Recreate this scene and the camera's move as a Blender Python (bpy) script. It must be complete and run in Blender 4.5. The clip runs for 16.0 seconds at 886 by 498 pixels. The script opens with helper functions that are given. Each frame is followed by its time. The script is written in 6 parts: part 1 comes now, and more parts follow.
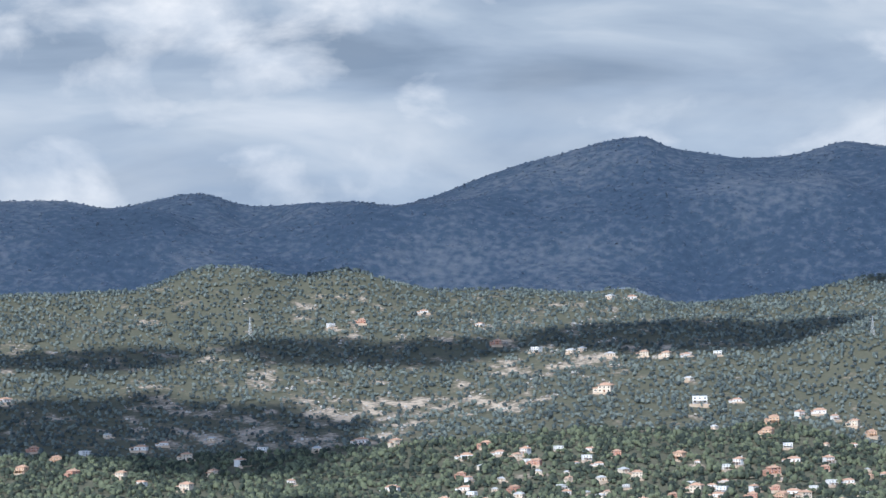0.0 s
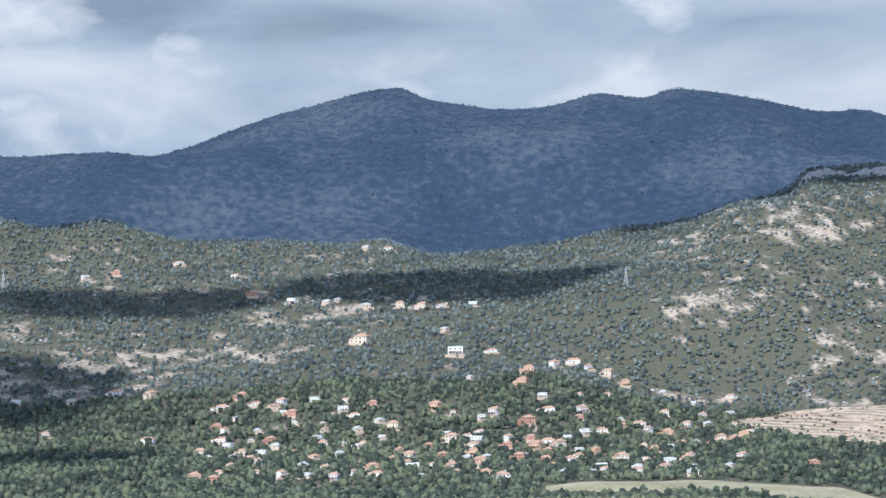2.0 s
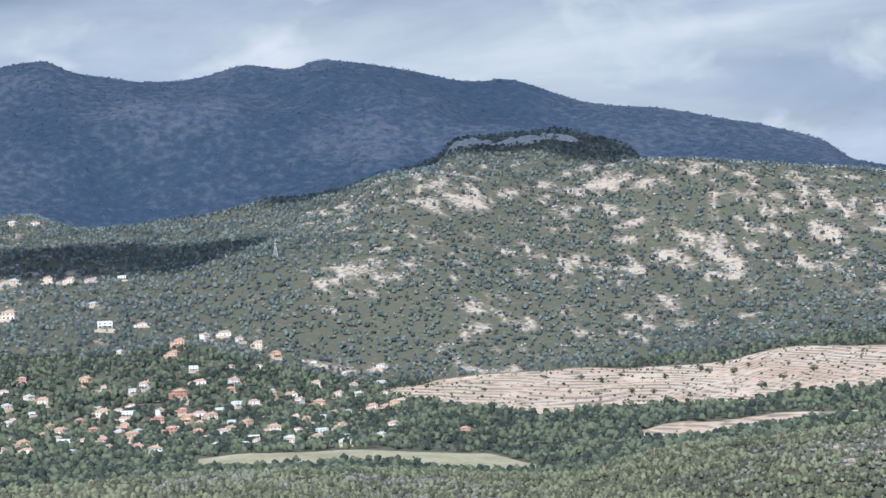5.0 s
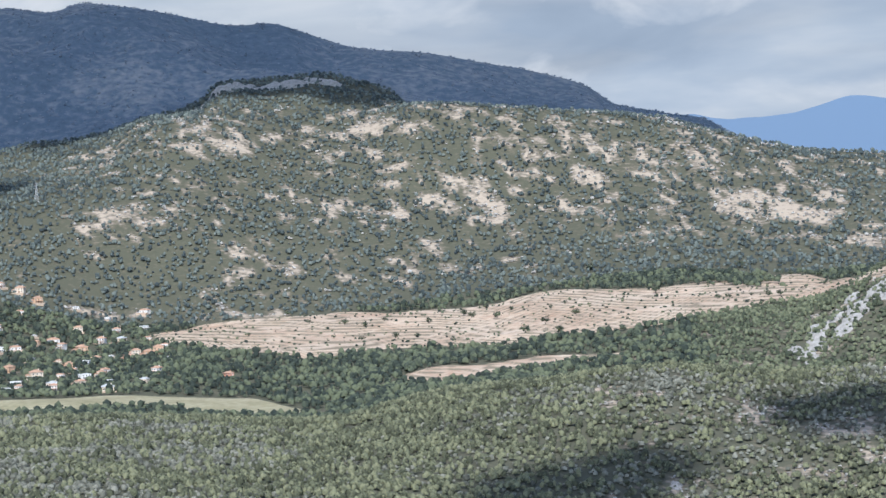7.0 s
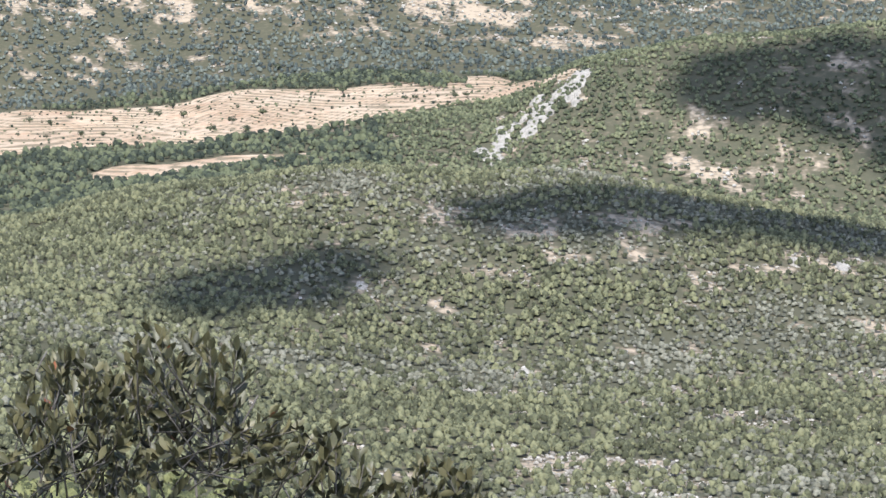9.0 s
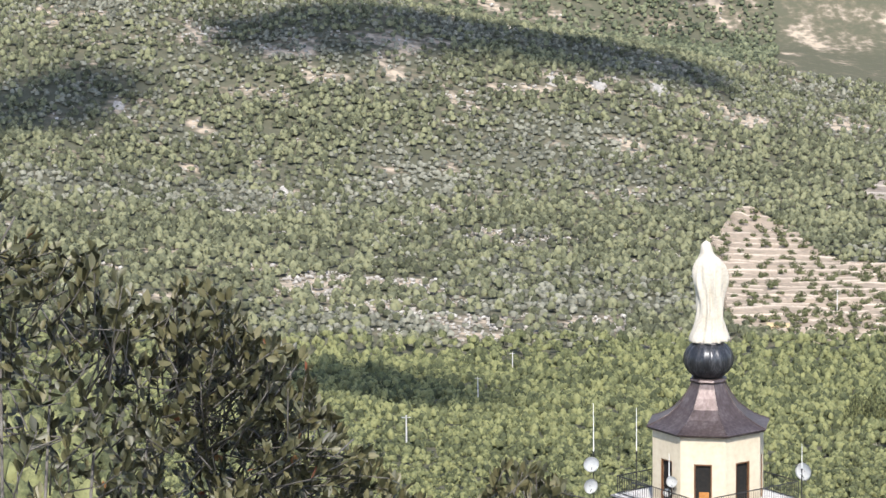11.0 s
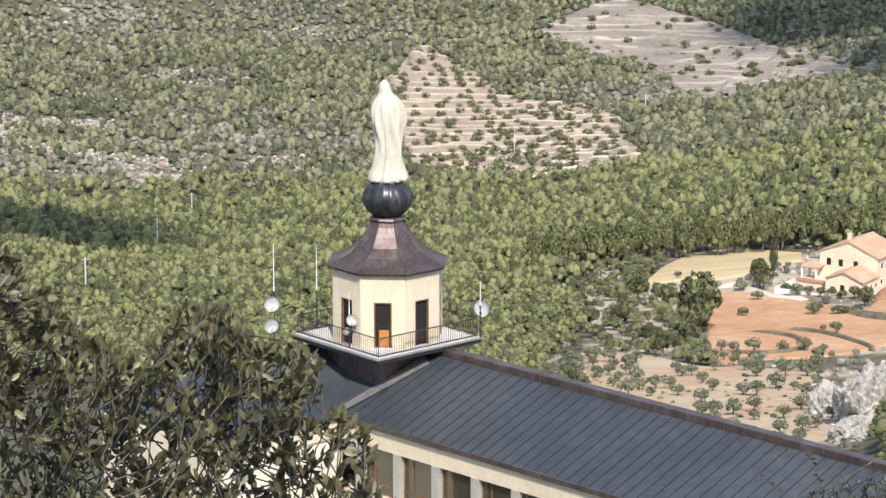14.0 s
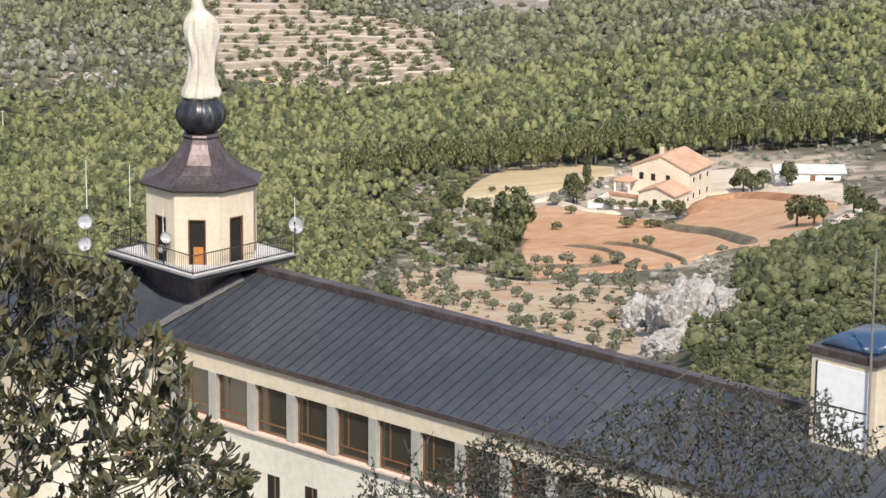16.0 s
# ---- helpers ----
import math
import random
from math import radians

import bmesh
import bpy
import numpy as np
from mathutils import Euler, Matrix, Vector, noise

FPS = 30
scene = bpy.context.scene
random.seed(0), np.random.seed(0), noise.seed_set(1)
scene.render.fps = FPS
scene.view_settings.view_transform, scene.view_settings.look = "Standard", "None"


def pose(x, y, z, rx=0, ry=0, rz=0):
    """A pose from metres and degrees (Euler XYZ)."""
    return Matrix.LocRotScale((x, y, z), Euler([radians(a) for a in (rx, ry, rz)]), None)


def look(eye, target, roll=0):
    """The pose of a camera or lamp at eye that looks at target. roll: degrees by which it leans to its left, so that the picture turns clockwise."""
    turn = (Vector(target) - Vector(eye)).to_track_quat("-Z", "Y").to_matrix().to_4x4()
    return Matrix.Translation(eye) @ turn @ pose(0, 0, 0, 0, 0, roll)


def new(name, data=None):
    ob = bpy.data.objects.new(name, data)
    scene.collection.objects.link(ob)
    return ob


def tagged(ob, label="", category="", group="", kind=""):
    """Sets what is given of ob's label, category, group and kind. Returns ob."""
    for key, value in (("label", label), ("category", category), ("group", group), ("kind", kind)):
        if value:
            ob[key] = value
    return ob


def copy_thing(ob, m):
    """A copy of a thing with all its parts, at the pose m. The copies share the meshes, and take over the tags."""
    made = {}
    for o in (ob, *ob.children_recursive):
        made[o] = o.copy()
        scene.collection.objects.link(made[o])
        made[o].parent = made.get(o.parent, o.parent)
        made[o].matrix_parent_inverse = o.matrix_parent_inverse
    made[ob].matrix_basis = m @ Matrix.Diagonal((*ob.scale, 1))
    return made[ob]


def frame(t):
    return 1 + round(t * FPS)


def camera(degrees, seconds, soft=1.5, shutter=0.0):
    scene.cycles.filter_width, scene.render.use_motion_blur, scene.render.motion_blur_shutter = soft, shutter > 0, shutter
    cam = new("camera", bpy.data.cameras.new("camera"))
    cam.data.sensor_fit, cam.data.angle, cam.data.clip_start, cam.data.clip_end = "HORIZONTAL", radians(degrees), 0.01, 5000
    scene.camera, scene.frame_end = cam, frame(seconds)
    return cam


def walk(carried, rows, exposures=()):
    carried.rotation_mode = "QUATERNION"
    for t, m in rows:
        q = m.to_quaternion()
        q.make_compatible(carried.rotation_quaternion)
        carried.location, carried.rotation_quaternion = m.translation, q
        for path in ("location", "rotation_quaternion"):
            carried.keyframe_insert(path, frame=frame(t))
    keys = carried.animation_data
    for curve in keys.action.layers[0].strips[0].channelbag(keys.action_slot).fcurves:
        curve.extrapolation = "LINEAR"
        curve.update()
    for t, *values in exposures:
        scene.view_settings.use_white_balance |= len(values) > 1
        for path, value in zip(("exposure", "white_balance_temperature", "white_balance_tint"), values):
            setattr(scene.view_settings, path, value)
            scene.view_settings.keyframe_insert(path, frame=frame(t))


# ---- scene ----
ROWS = [  # seconds, bearing, tilt, roll in degrees
    (0.0, -19.589, 1.106, -1.096),
    (0.5, -18.247, 0.751, -1.223),
    (1.0, -17.083, 0.475, -1.271),
    (1.5, -15.972, 0.248, -1.221),
    (2.0, -14.822, 0.052, -1.191),
    (2.5, -13.619, -0.118, -1.212),
    (3.0, -12.389, -0.277, -1.264),
    (3.5, -11.152, -0.405, -1.456),
    (4.0, -9.964, -0.516, -1.728),
    (4.2, -9.506, -0.552, -1.796),
    (6.3, -5.410, -1.232, -2.130),
    (6.5, -4.887, -1.389, -2.098),
    (7.0, -3.368, -1.944, -2.008),
    (7.5, -1.663, -2.751, -1.763),
    (8.0, 0.000, -3.749, -1.525),
    (8.5, 1.409, -4.880, -1.375),
    (9.0, 2.674, -6.035, -1.174),
    (9.5, 3.861, -7.129, -1.097),
    (10.0, 5.021, -8.130, -1.074),
    (10.2, 5.497, -8.491, -1.013),
    (12.3, 10.487, -11.137, -0.376),
    (12.5, 10.976, -11.376, -0.274),
    (13.0, 12.104, -11.973, -0.141),
    (13.5, 13.030, -12.517, -0.033),
    (14.0, 13.775, -12.844, -0.036),
    (14.5, 14.482, -13.000, -0.000),
    (15.0, 15.334, -13.186, 0.138),
    (15.5, 16.386, -13.632, 0.328),
    (16.0, 17.527, -14.480, 0.489),
]
EYE = Vector((0, 0, 400))
cam = camera(17.26, 16.0, soft=1.5)
walk(cam, [(t, Matrix.Translation(EYE) @ Matrix.Rotation(radians(-b), 4, "Z") @ Matrix.Rotation(radians(90 + e), 4, "X")
            @ Matrix.Rotation(radians(r), 4, "Z")) for t, b, e, r in ROWS],
     [(0, 0.5, 5500, 10), (4, 0.6, 5500, 10), (7, 0.46, 5650, 10), (8, 0.56, 5900, 10), (9.5, 0.9, 6250, 11), (12.3, 0.95, 6450, 11), (16, 0.68, 6750, 12)])

# ---- light ----
SUN_BEARING, SUN_HEIGHT = 186.0, 47.0
SUN = Vector((math.sin(radians(SUN_BEARING)) * math.cos(radians(SUN_HEIGHT)),
              math.cos(radians(SUN_BEARING)) * math.cos(radians(SUN_HEIGHT)), math.sin(radians(SUN_HEIGHT))))
world = bpy.data.worlds.new("world")
scene.world = world
world.use_nodes = True
wn = world.node_tree.nodes
sky_tex = wn.new("ShaderNodeTexSky")
sky_tex.sky_type, sky_tex.sun_disc = "NISHITA", False
sky_tex.sun_elevation, sky_tex.sun_rotation = radians(SUN_HEIGHT), radians(SUN_BEARING)
wn["Background"].inputs["Strength"].default_value = 0.15
world.node_tree.links.new(sky_tex.outputs[0], wn["Background"].inputs["Color"])
sun_data = bpy.data.lights.new("sun", "SUN")
sun_data.energy, sun_data.angle, sun_data.color = 3.5, radians(0.6), (1.0, 0.95, 0.86)
sun = new("sun", sun_data)
sun.matrix_world = look(Vector((0, 0, 3000)) + SUN * 100, (0, 0, 3000))


# ---- materials ----
def material(name, colours, scales=(6.0, 0.7), rough=0.85, bump=0.3, bump_scale=8.0, metal=0.0, coords="Object", island=0.0, stretch=None, bump_depth=0.0):
    """Three-colour noise at two scales, with a fine relief."""
    m = bpy.data.materials.new(name)
    m.use_nodes = True
    n, l = m.node_tree.nodes, m.node_tree.links
    b = n["Principled BSDF"]
    b.inputs["Roughness"].default_value, b.inputs["Metallic"].default_value = rough, metal
    b.inputs["Specular IOR Level"].default_value = 0.3 if rough > 0.7 else 0.5
    co = n.new("ShaderNodeTexCoord")
    src = co.outputs[coords]
    if stretch:
        mp = n.new("ShaderNodeMapping")
        mp.inputs["Scale"].default_value = stretch
        l.new(src, mp.inputs[0])
        src = mp.outputs[0]
    big, small = n.new("ShaderNodeTexNoise"), n.new("ShaderNodeTexNoise")
    for tex, sc in ((big, scales[0]), (small, scales[1])):
        tex.inputs["Scale"].default_value, tex.inputs["Detail"].default_value = 1.0 / sc, 5.0
        l.new(src, tex.inputs["Vector"])
    mix = n.new("ShaderNodeMix")
    mix.inputs["Factor"].default_value = 0.5
    l.new(big.outputs["Fac"], mix.inputs[2]), l.new(small.outputs["Fac"], mix.inputs[3])
    fac = mix.outputs[0]
    if island:
        geo = n.new("ShaderNodeNewGeometry")
        add = n.new("ShaderNodeMath")
        add.operation = "MULTIPLY_ADD"
        l.new(geo.outputs["Random Per Island"], add.inputs[0])
        add.inputs[1].default_value = island
        sub = n.new("ShaderNodeMath")
        sub.operation = "SUBTRACT"
        l.new(fac, sub.inputs[0])
        sub.inputs[1].default_value = island / 2
        l.new(sub.outputs[0], add.inputs[2])
        fac = add.outputs[0]
    ramp = n.new("ShaderNodeValToRGB")
    spread = (0.33, 0.5, 0.67)
    while len(ramp.color_ramp.elements) < len(colours):
        ramp.color_ramp.elements.new(0.5)
    for el, pos, c in zip(ramp.color_ramp.elements, spread, colours):
        el.position, el.color = pos, (*c, 1)
    l.new(fac, ramp.inputs[0]), l.new(ramp.outputs[0], b.inputs["Base Color"])
    if bump:
        bt, bn = n.new("ShaderNodeTexNoise"), n.new("ShaderNodeBump")
        bt.inputs["Scale"].default_value, bt.inputs["Detail"].default_value = bump_scale, 4.0
        l.new(src, bt.inputs["Vector"])
        bn.inputs["Strength"].default_value, bn.inputs["Distance"].default_value = bump, bump_depth or 0.3 / bump_scale
        l.new(bt.outputs["Fac"], bn.inputs["Height"]), l.new(bn.outputs[0], b.inputs["Normal"])
    return m


def leafy(name, colours, scales, island=0.25, tuft=1.0):
    """Foliage: dark and light tufts, with a relief of that size in metres."""
    return material(name, colours, scales, rough=0.85, bump=1.0, bump_scale=1.0 / tuft, island=island, bump_depth=tuft * 0.8)


M = {}
M["pine"] = leafy("pine_foliage", [(0.054, 0.058, 0.033), (0.119, 0.125, 0.072), (0.202, 0.204, 0.114)], (60, 1.2), 0.4, 0.55)
M["pine_near"] = leafy("pine_foliage_near", [(0.05, 0.058, 0.027), (0.119, 0.129, 0.057), (0.205, 0.21, 0.09)], (45, 0.6), 0.45, 0.3)
M["oak"] = leafy("holm_oak_foliage", [(0.036, 0.042, 0.018), (0.08, 0.088, 0.038), (0.142, 0.144, 0.07)], (20, 0.4), 0.4, 0.22)
M["scrub"] = leafy("scrub_foliage", [(0.075, 0.076, 0.058), (0.155, 0.155, 0.118), (0.255, 0.25, 0.195)], (50, 2), 0.3, 0.6)
M["spur"] = leafy("spur_foliage", [(0.05, 0.06, 0.036), (0.105, 0.118, 0.068), (0.18, 0.19, 0.11)], (70, 3), 0.35, 0.9)
M["far_wood"] = leafy("far_wood_foliage", [(0.028, 0.037, 0.028), (0.06, 0.073, 0.048), (0.125, 0.14, 0.08)], (90, 5), 0.5, 1.2)
# bluer than the nearer woods: haze over the hill, put into the foliage colour
M["hill_wood"] = leafy("hazed_hill_foliage", [(0.05, 0.063, 0.062), (0.09, 0.11, 0.1), (0.155, 0.175, 0.15)], (120, 6), 0.5, 1.5)
# mountain foliage has the blue of distance haze mixed into its colours
M["mountain"] = leafy("hazed_mountain_foliage", [(0.15, 0.18, 0.215), (0.21, 0.24, 0.28), (0.27, 0.295, 0.325)], (260, 14), 0.3, 1.5)
M["olive"] = leafy("olive_foliage", [(0.07, 0.075, 0.045), (0.12, 0.13, 0.08), (0.2, 0.2, 0.14)], (6, 0.6), 0.3, 0.3)
M["bark"] = material("bark", [(0.05, 0.04, 0.032), (0.12, 0.1, 0.085), (0.2, 0.17, 0.15)], (1.2, 0.2), bump=0.6)
M["rock"] = material("limestone", [(0.18, 0.17, 0.15), (0.34, 0.32, 0.29), (0.44, 0.42, 0.38)], (5, 0.7), bump=1.0, bump_scale=1.2)
M["pale_soil"] = material("pale_terrace_soil", [(0.38, 0.24, 0.155), (0.49, 0.37, 0.265), (0.58, 0.48, 0.37)], (90, 6), bump=0.4, bump_scale=0.6)
M["red_soil"] = material("red_soil", [(0.37, 0.19, 0.09), (0.47, 0.275, 0.155), (0.52, 0.36, 0.24)], (26, 3), bump=0.4, bump_scale=1.2)
M["orchard_soil"] = material("orchard_soil", [(0.19, 0.155, 0.115), (0.30, 0.24, 0.18), (0.40, 0.315, 0.23)], (40, 3), bump=0.4, bump_scale=1)
M["grove_soil"] = material("grove_soil", [(0.43, 0.22, 0.11), (0.41, 0.31, 0.205), (0.47, 0.385, 0.275)], (18, 2.5), bump=0.4, bump_scale=1.2)
M["bank_scrub"] = material("dry_bank_scrub", [(0.07, 0.06, 0.04), (0.14, 0.115, 0.075), (0.22, 0.17, 0.11)], (6, 0.8), bump=0.8, bump_scale=1.5)
M["red_bank"] = material("red_earth_bank", [(0.24, 0.11, 0.055), (0.33, 0.165, 0.085), (0.40, 0.24, 0.14)], (6, 1.0), bump=0.8, bump_scale=0.8)
M["grey_soil"] = material("grey_soil", [(0.15, 0.125, 0.10), (0.23, 0.195, 0.16), (0.32, 0.275, 0.23)], (25, 3), bump=0.4, bump_scale=1)
M["straw"] = material("straw_field", [(0.34, 0.25, 0.13), (0.47, 0.365, 0.205), (0.54, 0.44, 0.27)], (14, 1), bump=0.3, bump_scale=2, stretch=(0.3, 2.2, 1))
M["meadow"] = material("dry_meadow", [(0.23, 0.205, 0.11), (0.32, 0.285, 0.17), (0.44, 0.385, 0.255)], (50, 6), bump=0.2)
M["track"] = material("dirt_track", [(0.45, 0.36, 0.26), (0.56, 0.47, 0.36), (0.66, 0.58, 0.47)], (10, 1.5))


# ---- the lie of the land ----
def curve(xs, ys, x):
    """A smooth line through the knots, level beyond them."""
    xs, ys, x = np.array(xs, float), np.array(ys, float), np.clip(np.asarray(x, float), xs[0], xs[-1])
    d = np.diff(ys) / np.diff(xs)
    s = np.zeros(len(xs))
    s[1:-1] = np.where(d[:-1] * d[1:] > 0, 2 * d[:-1] * d[1:] / (d[:-1] + d[1:] + 1e-12), 0)
    k = np.clip(np.searchsorted(xs, x) - 1, 0, len(xs) - 2)
    h = xs[k + 1] - xs[k]
    q = (x - xs[k]) / h
    return ((2 * q**3 - 3 * q**2 + 1) * ys[k] + (q**3 - 2 * q**2 + q) * h * s[k] + (3 * q**2 - 2 * q**3) * ys[k + 1] + (q**3 - q**2) * h * s[k + 1])


# Rings of the land round the viewpoint: distance, then bearings and the dips seen from the eye, in degrees.
LAND = [
    (2, (-40, 0, 40), (-42, -42, -42)),
    (10, (-40, 0, 40), (-33, -33, -33)),
    (30, (-40, 0, 40), (-29, -29, -29)),
    (100, (-40, -6, 5, 40), (-25, -25, -26, -26)),
    (160, (-40, -6, 5, 26, 40), (-20, -20, -22.5, -22.5, -19)),
    (230, (-40, -6, 5, 19, 24, 30), (-17, -17, -20, -20, -18, -16)),
    (330, (-40, -6, 5, 18, 22, 24, 28), (-15, -15, -16.6, -16.6, -16.3, -15.4, -14.4)),
    (480, (-40, -6, 5, 18, 22, 25, 28), (-13.5, -13.5, -14.6, -14.7, -14.6, -13.9, -13.3)),
    (620, (-40, -6, 5, 10, 14, 18, 22, 28), (-12.5, -12.5, -13.3, -13.6, -13.5, -13.2, -12.85, -12.3)),
    (850, (-40, -6, 5, 10, 14, 18, 22, 28), (-10.5, -11, -12.3, -12.6, -12.5, -12.0, -11.1, -9.8)),
    (1080, (-40, -20, -12, -6, 5, 10, 14, 18, 22, 28), (-8, -8, -9, -10, -11.5, -11.6, -11.6, -11.3, -10.6, -9.7)),
    (1500, (-40, -20, -12, -6, 0, 5, 10, 14, 18, 22, 28), (-5.9, -5.9, -6.2, -7, -7.9, -8.5, -8.9, -9.3, -9.2, -8.7, -8)),
    (1950, (-40, -20, -12, -6, -3.7, -1, 0.9, 3.2, 4.8, 6, 8.4, 11.4, 14, 18, 28),
     (-5.4, -5.4, -5.1, -5.4, -5.0, -4.65, -4.5, -4.7, -4.55, -4.7, -5.3, -5.9, -6.6, -7, -7)),
    (2250, (-40, -20, -12, -6, -3.7, 0, 3.2, 6, 8.4, 11, 14, 18, 28), (-4.9, -4.8, -4.85, -5.15, -4.75, -4.6, -5.0, -5.1, -5.2, -5.6, -5.8, -6.2, -6.2)),
    (2600, (-40, -20, -12, -9, -6, -2, 1.6, 3.4, 4.6, 5.6, 6.8, 7.9, 9.5, 11.4, 14, 28),
     (-4.2, -4.1, -4.2, -4.2, -4.1, -3.8, -3.5, -3.5, -3.0, -2.5, -2.3, -2.1, -1.95, -1.75, -1.7, -1.7)),
    (3050, (-40, -20, -16.5, -13.2, -9.4, -5.4, -2, 1.2, 5.2, 7, 28), (-2.9, -2.8, -2.5, -2.6, -3.3, -3.15, -2.9, -2.6, -2.6, -2.6, -2.4)),
    (3400, (-40, -20, -16.5, -13.2, -11.2, -8.7, -6, -2, 1.1, 4, 7, 28), (-1.5, -1.6, -1.35, -1.4, -0.95, -0.9, -1.2, -1.3, -1.2, -1.3, -1.5, -1.6)),
    (3750, (-40, -20, -16, -13.2, -11.2, -9.85, -8.95, -7.6, -6, -4.8, -3.7, -2, -0.3, 1.1, 2.7, 4, 5.3, 8, 28),
     (-0.3, -0.4, -0.3, -0.4, -0.2, 0.1, 0.68, 0.77, 0.55, 0.68, 0.88, 0.78, 0.6, 0.38, 0, -0.28, -0.42, -0.6, -0.8)),
    (4050, (-40, -28, -26, -23.6, -22.5, -21.5, -19.65, -17, -14.5, -12, -10, -9.2, -8.06, -7.6, -5.95, -4.3, -3.7, -2, 1, 5, 28),
     (0.3, 0.25, 0.4, 0.72, 0.48, 0.6, 0.1, 0.3, 0.0, 0.15, 0.5, 0.72, 0.95, 1.35, 1.42, 1.05, 0.6, 0.3, 0, -0.9, -1.3)),
    (4150, (-40, -28, -26, -23.6, -22.5, -21.5, -19.65, -17, -14.5, -12, -10, -9.2, -8.06, -7.6, -5.95, -4.3, -3.7, -2, 1, 5, 28),
     (0.2, 0.1, 0.25, 0.55, 0.35, 0.45, -0.05, 0.15, -0.15, 0.05, 0.4, 0.6, 0.8, 1.15, 1.25, 0.95, 0.6, 0.3, 0.1, -0.9, -1.3)),
    (4400, (-40, -28, -25.5, -23.5, -22, -20.6, -18, -15, -10, -5, -0.5, 0.1, 2, 5, 28),
     (1.5, 1.5, 1.55, 1.28, 1.55, 1.75, 1.7, 2, 1.9, 1.25, 0.8, 0.5, -0.1, -1.1, -1.5)),
    (4700, (-40, -28.2, -27.1, -26.1, -24.4, -23.2, -21.4, -20.6, -18.8, -17.5, -15.65, -15.1, -13.3, -12.6, -11.6, -10.9, -10.2, -7.25, -6.75, -5.0, -3.5,
            -0.5, 0.12, 1.9, 2.7, 5.3, 28),
     (2.2, 2.2, 2.19, 2.01, 2.23, 1.94, 2.06, 1.97, 2.43, 2.83, 3.24, 3.0, 2.70, 2.76, 2.97, 2.92, 3.1, 2.55, 2.57, 2.06, 1.88, 1.23, 0.82, 0.38, -0.05, -1.3, -1.8)),
    (4860, (-40, -28, -20, -15, -10, -5, 0, 28), (1.2, 1.2, 1.2, 2.2, 2.1, 1.2, 0.1, -2)),
    (4995, (-40, 0, 6, 28), (0, 0, -1.5, -2)),
]
RINGS = np.array([r for r, b, d in LAND], float)


def wave(x, y, size, seed):
    """Smooth value noise, -1 to 1."""
    x, y = np.asarray(x) / size + seed * 17.3, np.asarray(y) / size - seed * 9.1
    i, j = np.floor(x), np.floor(y)
    u, v = x - i, y - j
    u, v = u * u * (3 - 2 * u), v * v * (3 - 2 * v)

    def h(a, b):
        s = np.sin(a * 127.1 + b * 311.7 + seed * 74.7) * 43758.5453
        return (s - np.floor(s)) * 2 - 1
    return (h(i, j) * (1 - u) + h(i + 1, j) * u) * (1 - v) + (h(i, j + 1) * (1 - u) + h(i + 1, j + 1) * u) * v


def fbm(x, y, size, seed, octaves=3):
    return sum(wave(x, y, size / 2**k, seed + k) * 0.5**k for k in range(octaves)) / 1.75


def height(x, y):
    """Height of the ground at plan points."""
    x, y = np.atleast_1d(np.asarray(x, float)), np.atleast_1d(np.asarray(y, float))
    r, b = np.hypot(x, y), np.degrees(np.arctan2(x, y))
    back = np.clip((np.abs(b) - 33) / 60, 0, 1)
    zs = np.stack([curve(bb, dd, b) for _, bb, dd in LAND], 1)
    zs = np.tan(np.radians(zs)) * RINGS
    rr = np.clip(r, RINGS[0], RINGS[-1])
    k = np.clip(np.searchsorted(RINGS, rr) - 1, 0, len(RINGS) - 2)
    n = np.arange(len(r))
    d = np.diff(zs, axis=1) / np.diff(RINGS)
    s = np.zeros_like(zs)
    s[:, 1:-1] = np.where(d[:, :-1] * d[:, 1:] > 0, 2 * d[:, :-1] * d[:, 1:] / (d[:, :-1] + d[:, 1:] + 1e-12), 0)
    s[:, 0], s[:, -1] = d[:, 0], d[:, -1]
    h = RINGS[k + 1] - RINGS[k]
    q = (rr - RINGS[k]) / h
    z = ((2 * q**3 - 3 * q**2 + 1) * zs[n, k] + (q**3 - 2 * q**2 + q) * h * s[n, k]
         + (3 * q**2 - 2 * q**3) * zs[n, k + 1] + (q**3 - q**2) * h * s[n, k + 1])
    amp = np.clip((r - 250) / 900, 0, 1)
    z = z + amp * (fbm(x, y, 170, 3) * np.clip(r * 0.0032, 0, 9) + fbm(x, y, 45, 8) * 1.2)
    far = np.clip((r - 3900) / 300, 0, 1) * np.clip((4650 - r) / 100, 0, 1)
    z = z + far * (-np.abs(fbm(x, y, 420, 21)) * 60 - np.abs(fbm(x, y, 150, 23)) * 26 + 22)
    z = z * (1 - back) - 60 * back * np.clip(r / 400, 0, 1) - 1.7 * back
    return z + EYE.z


HOMES = []          # plan points of the houses, filled in below

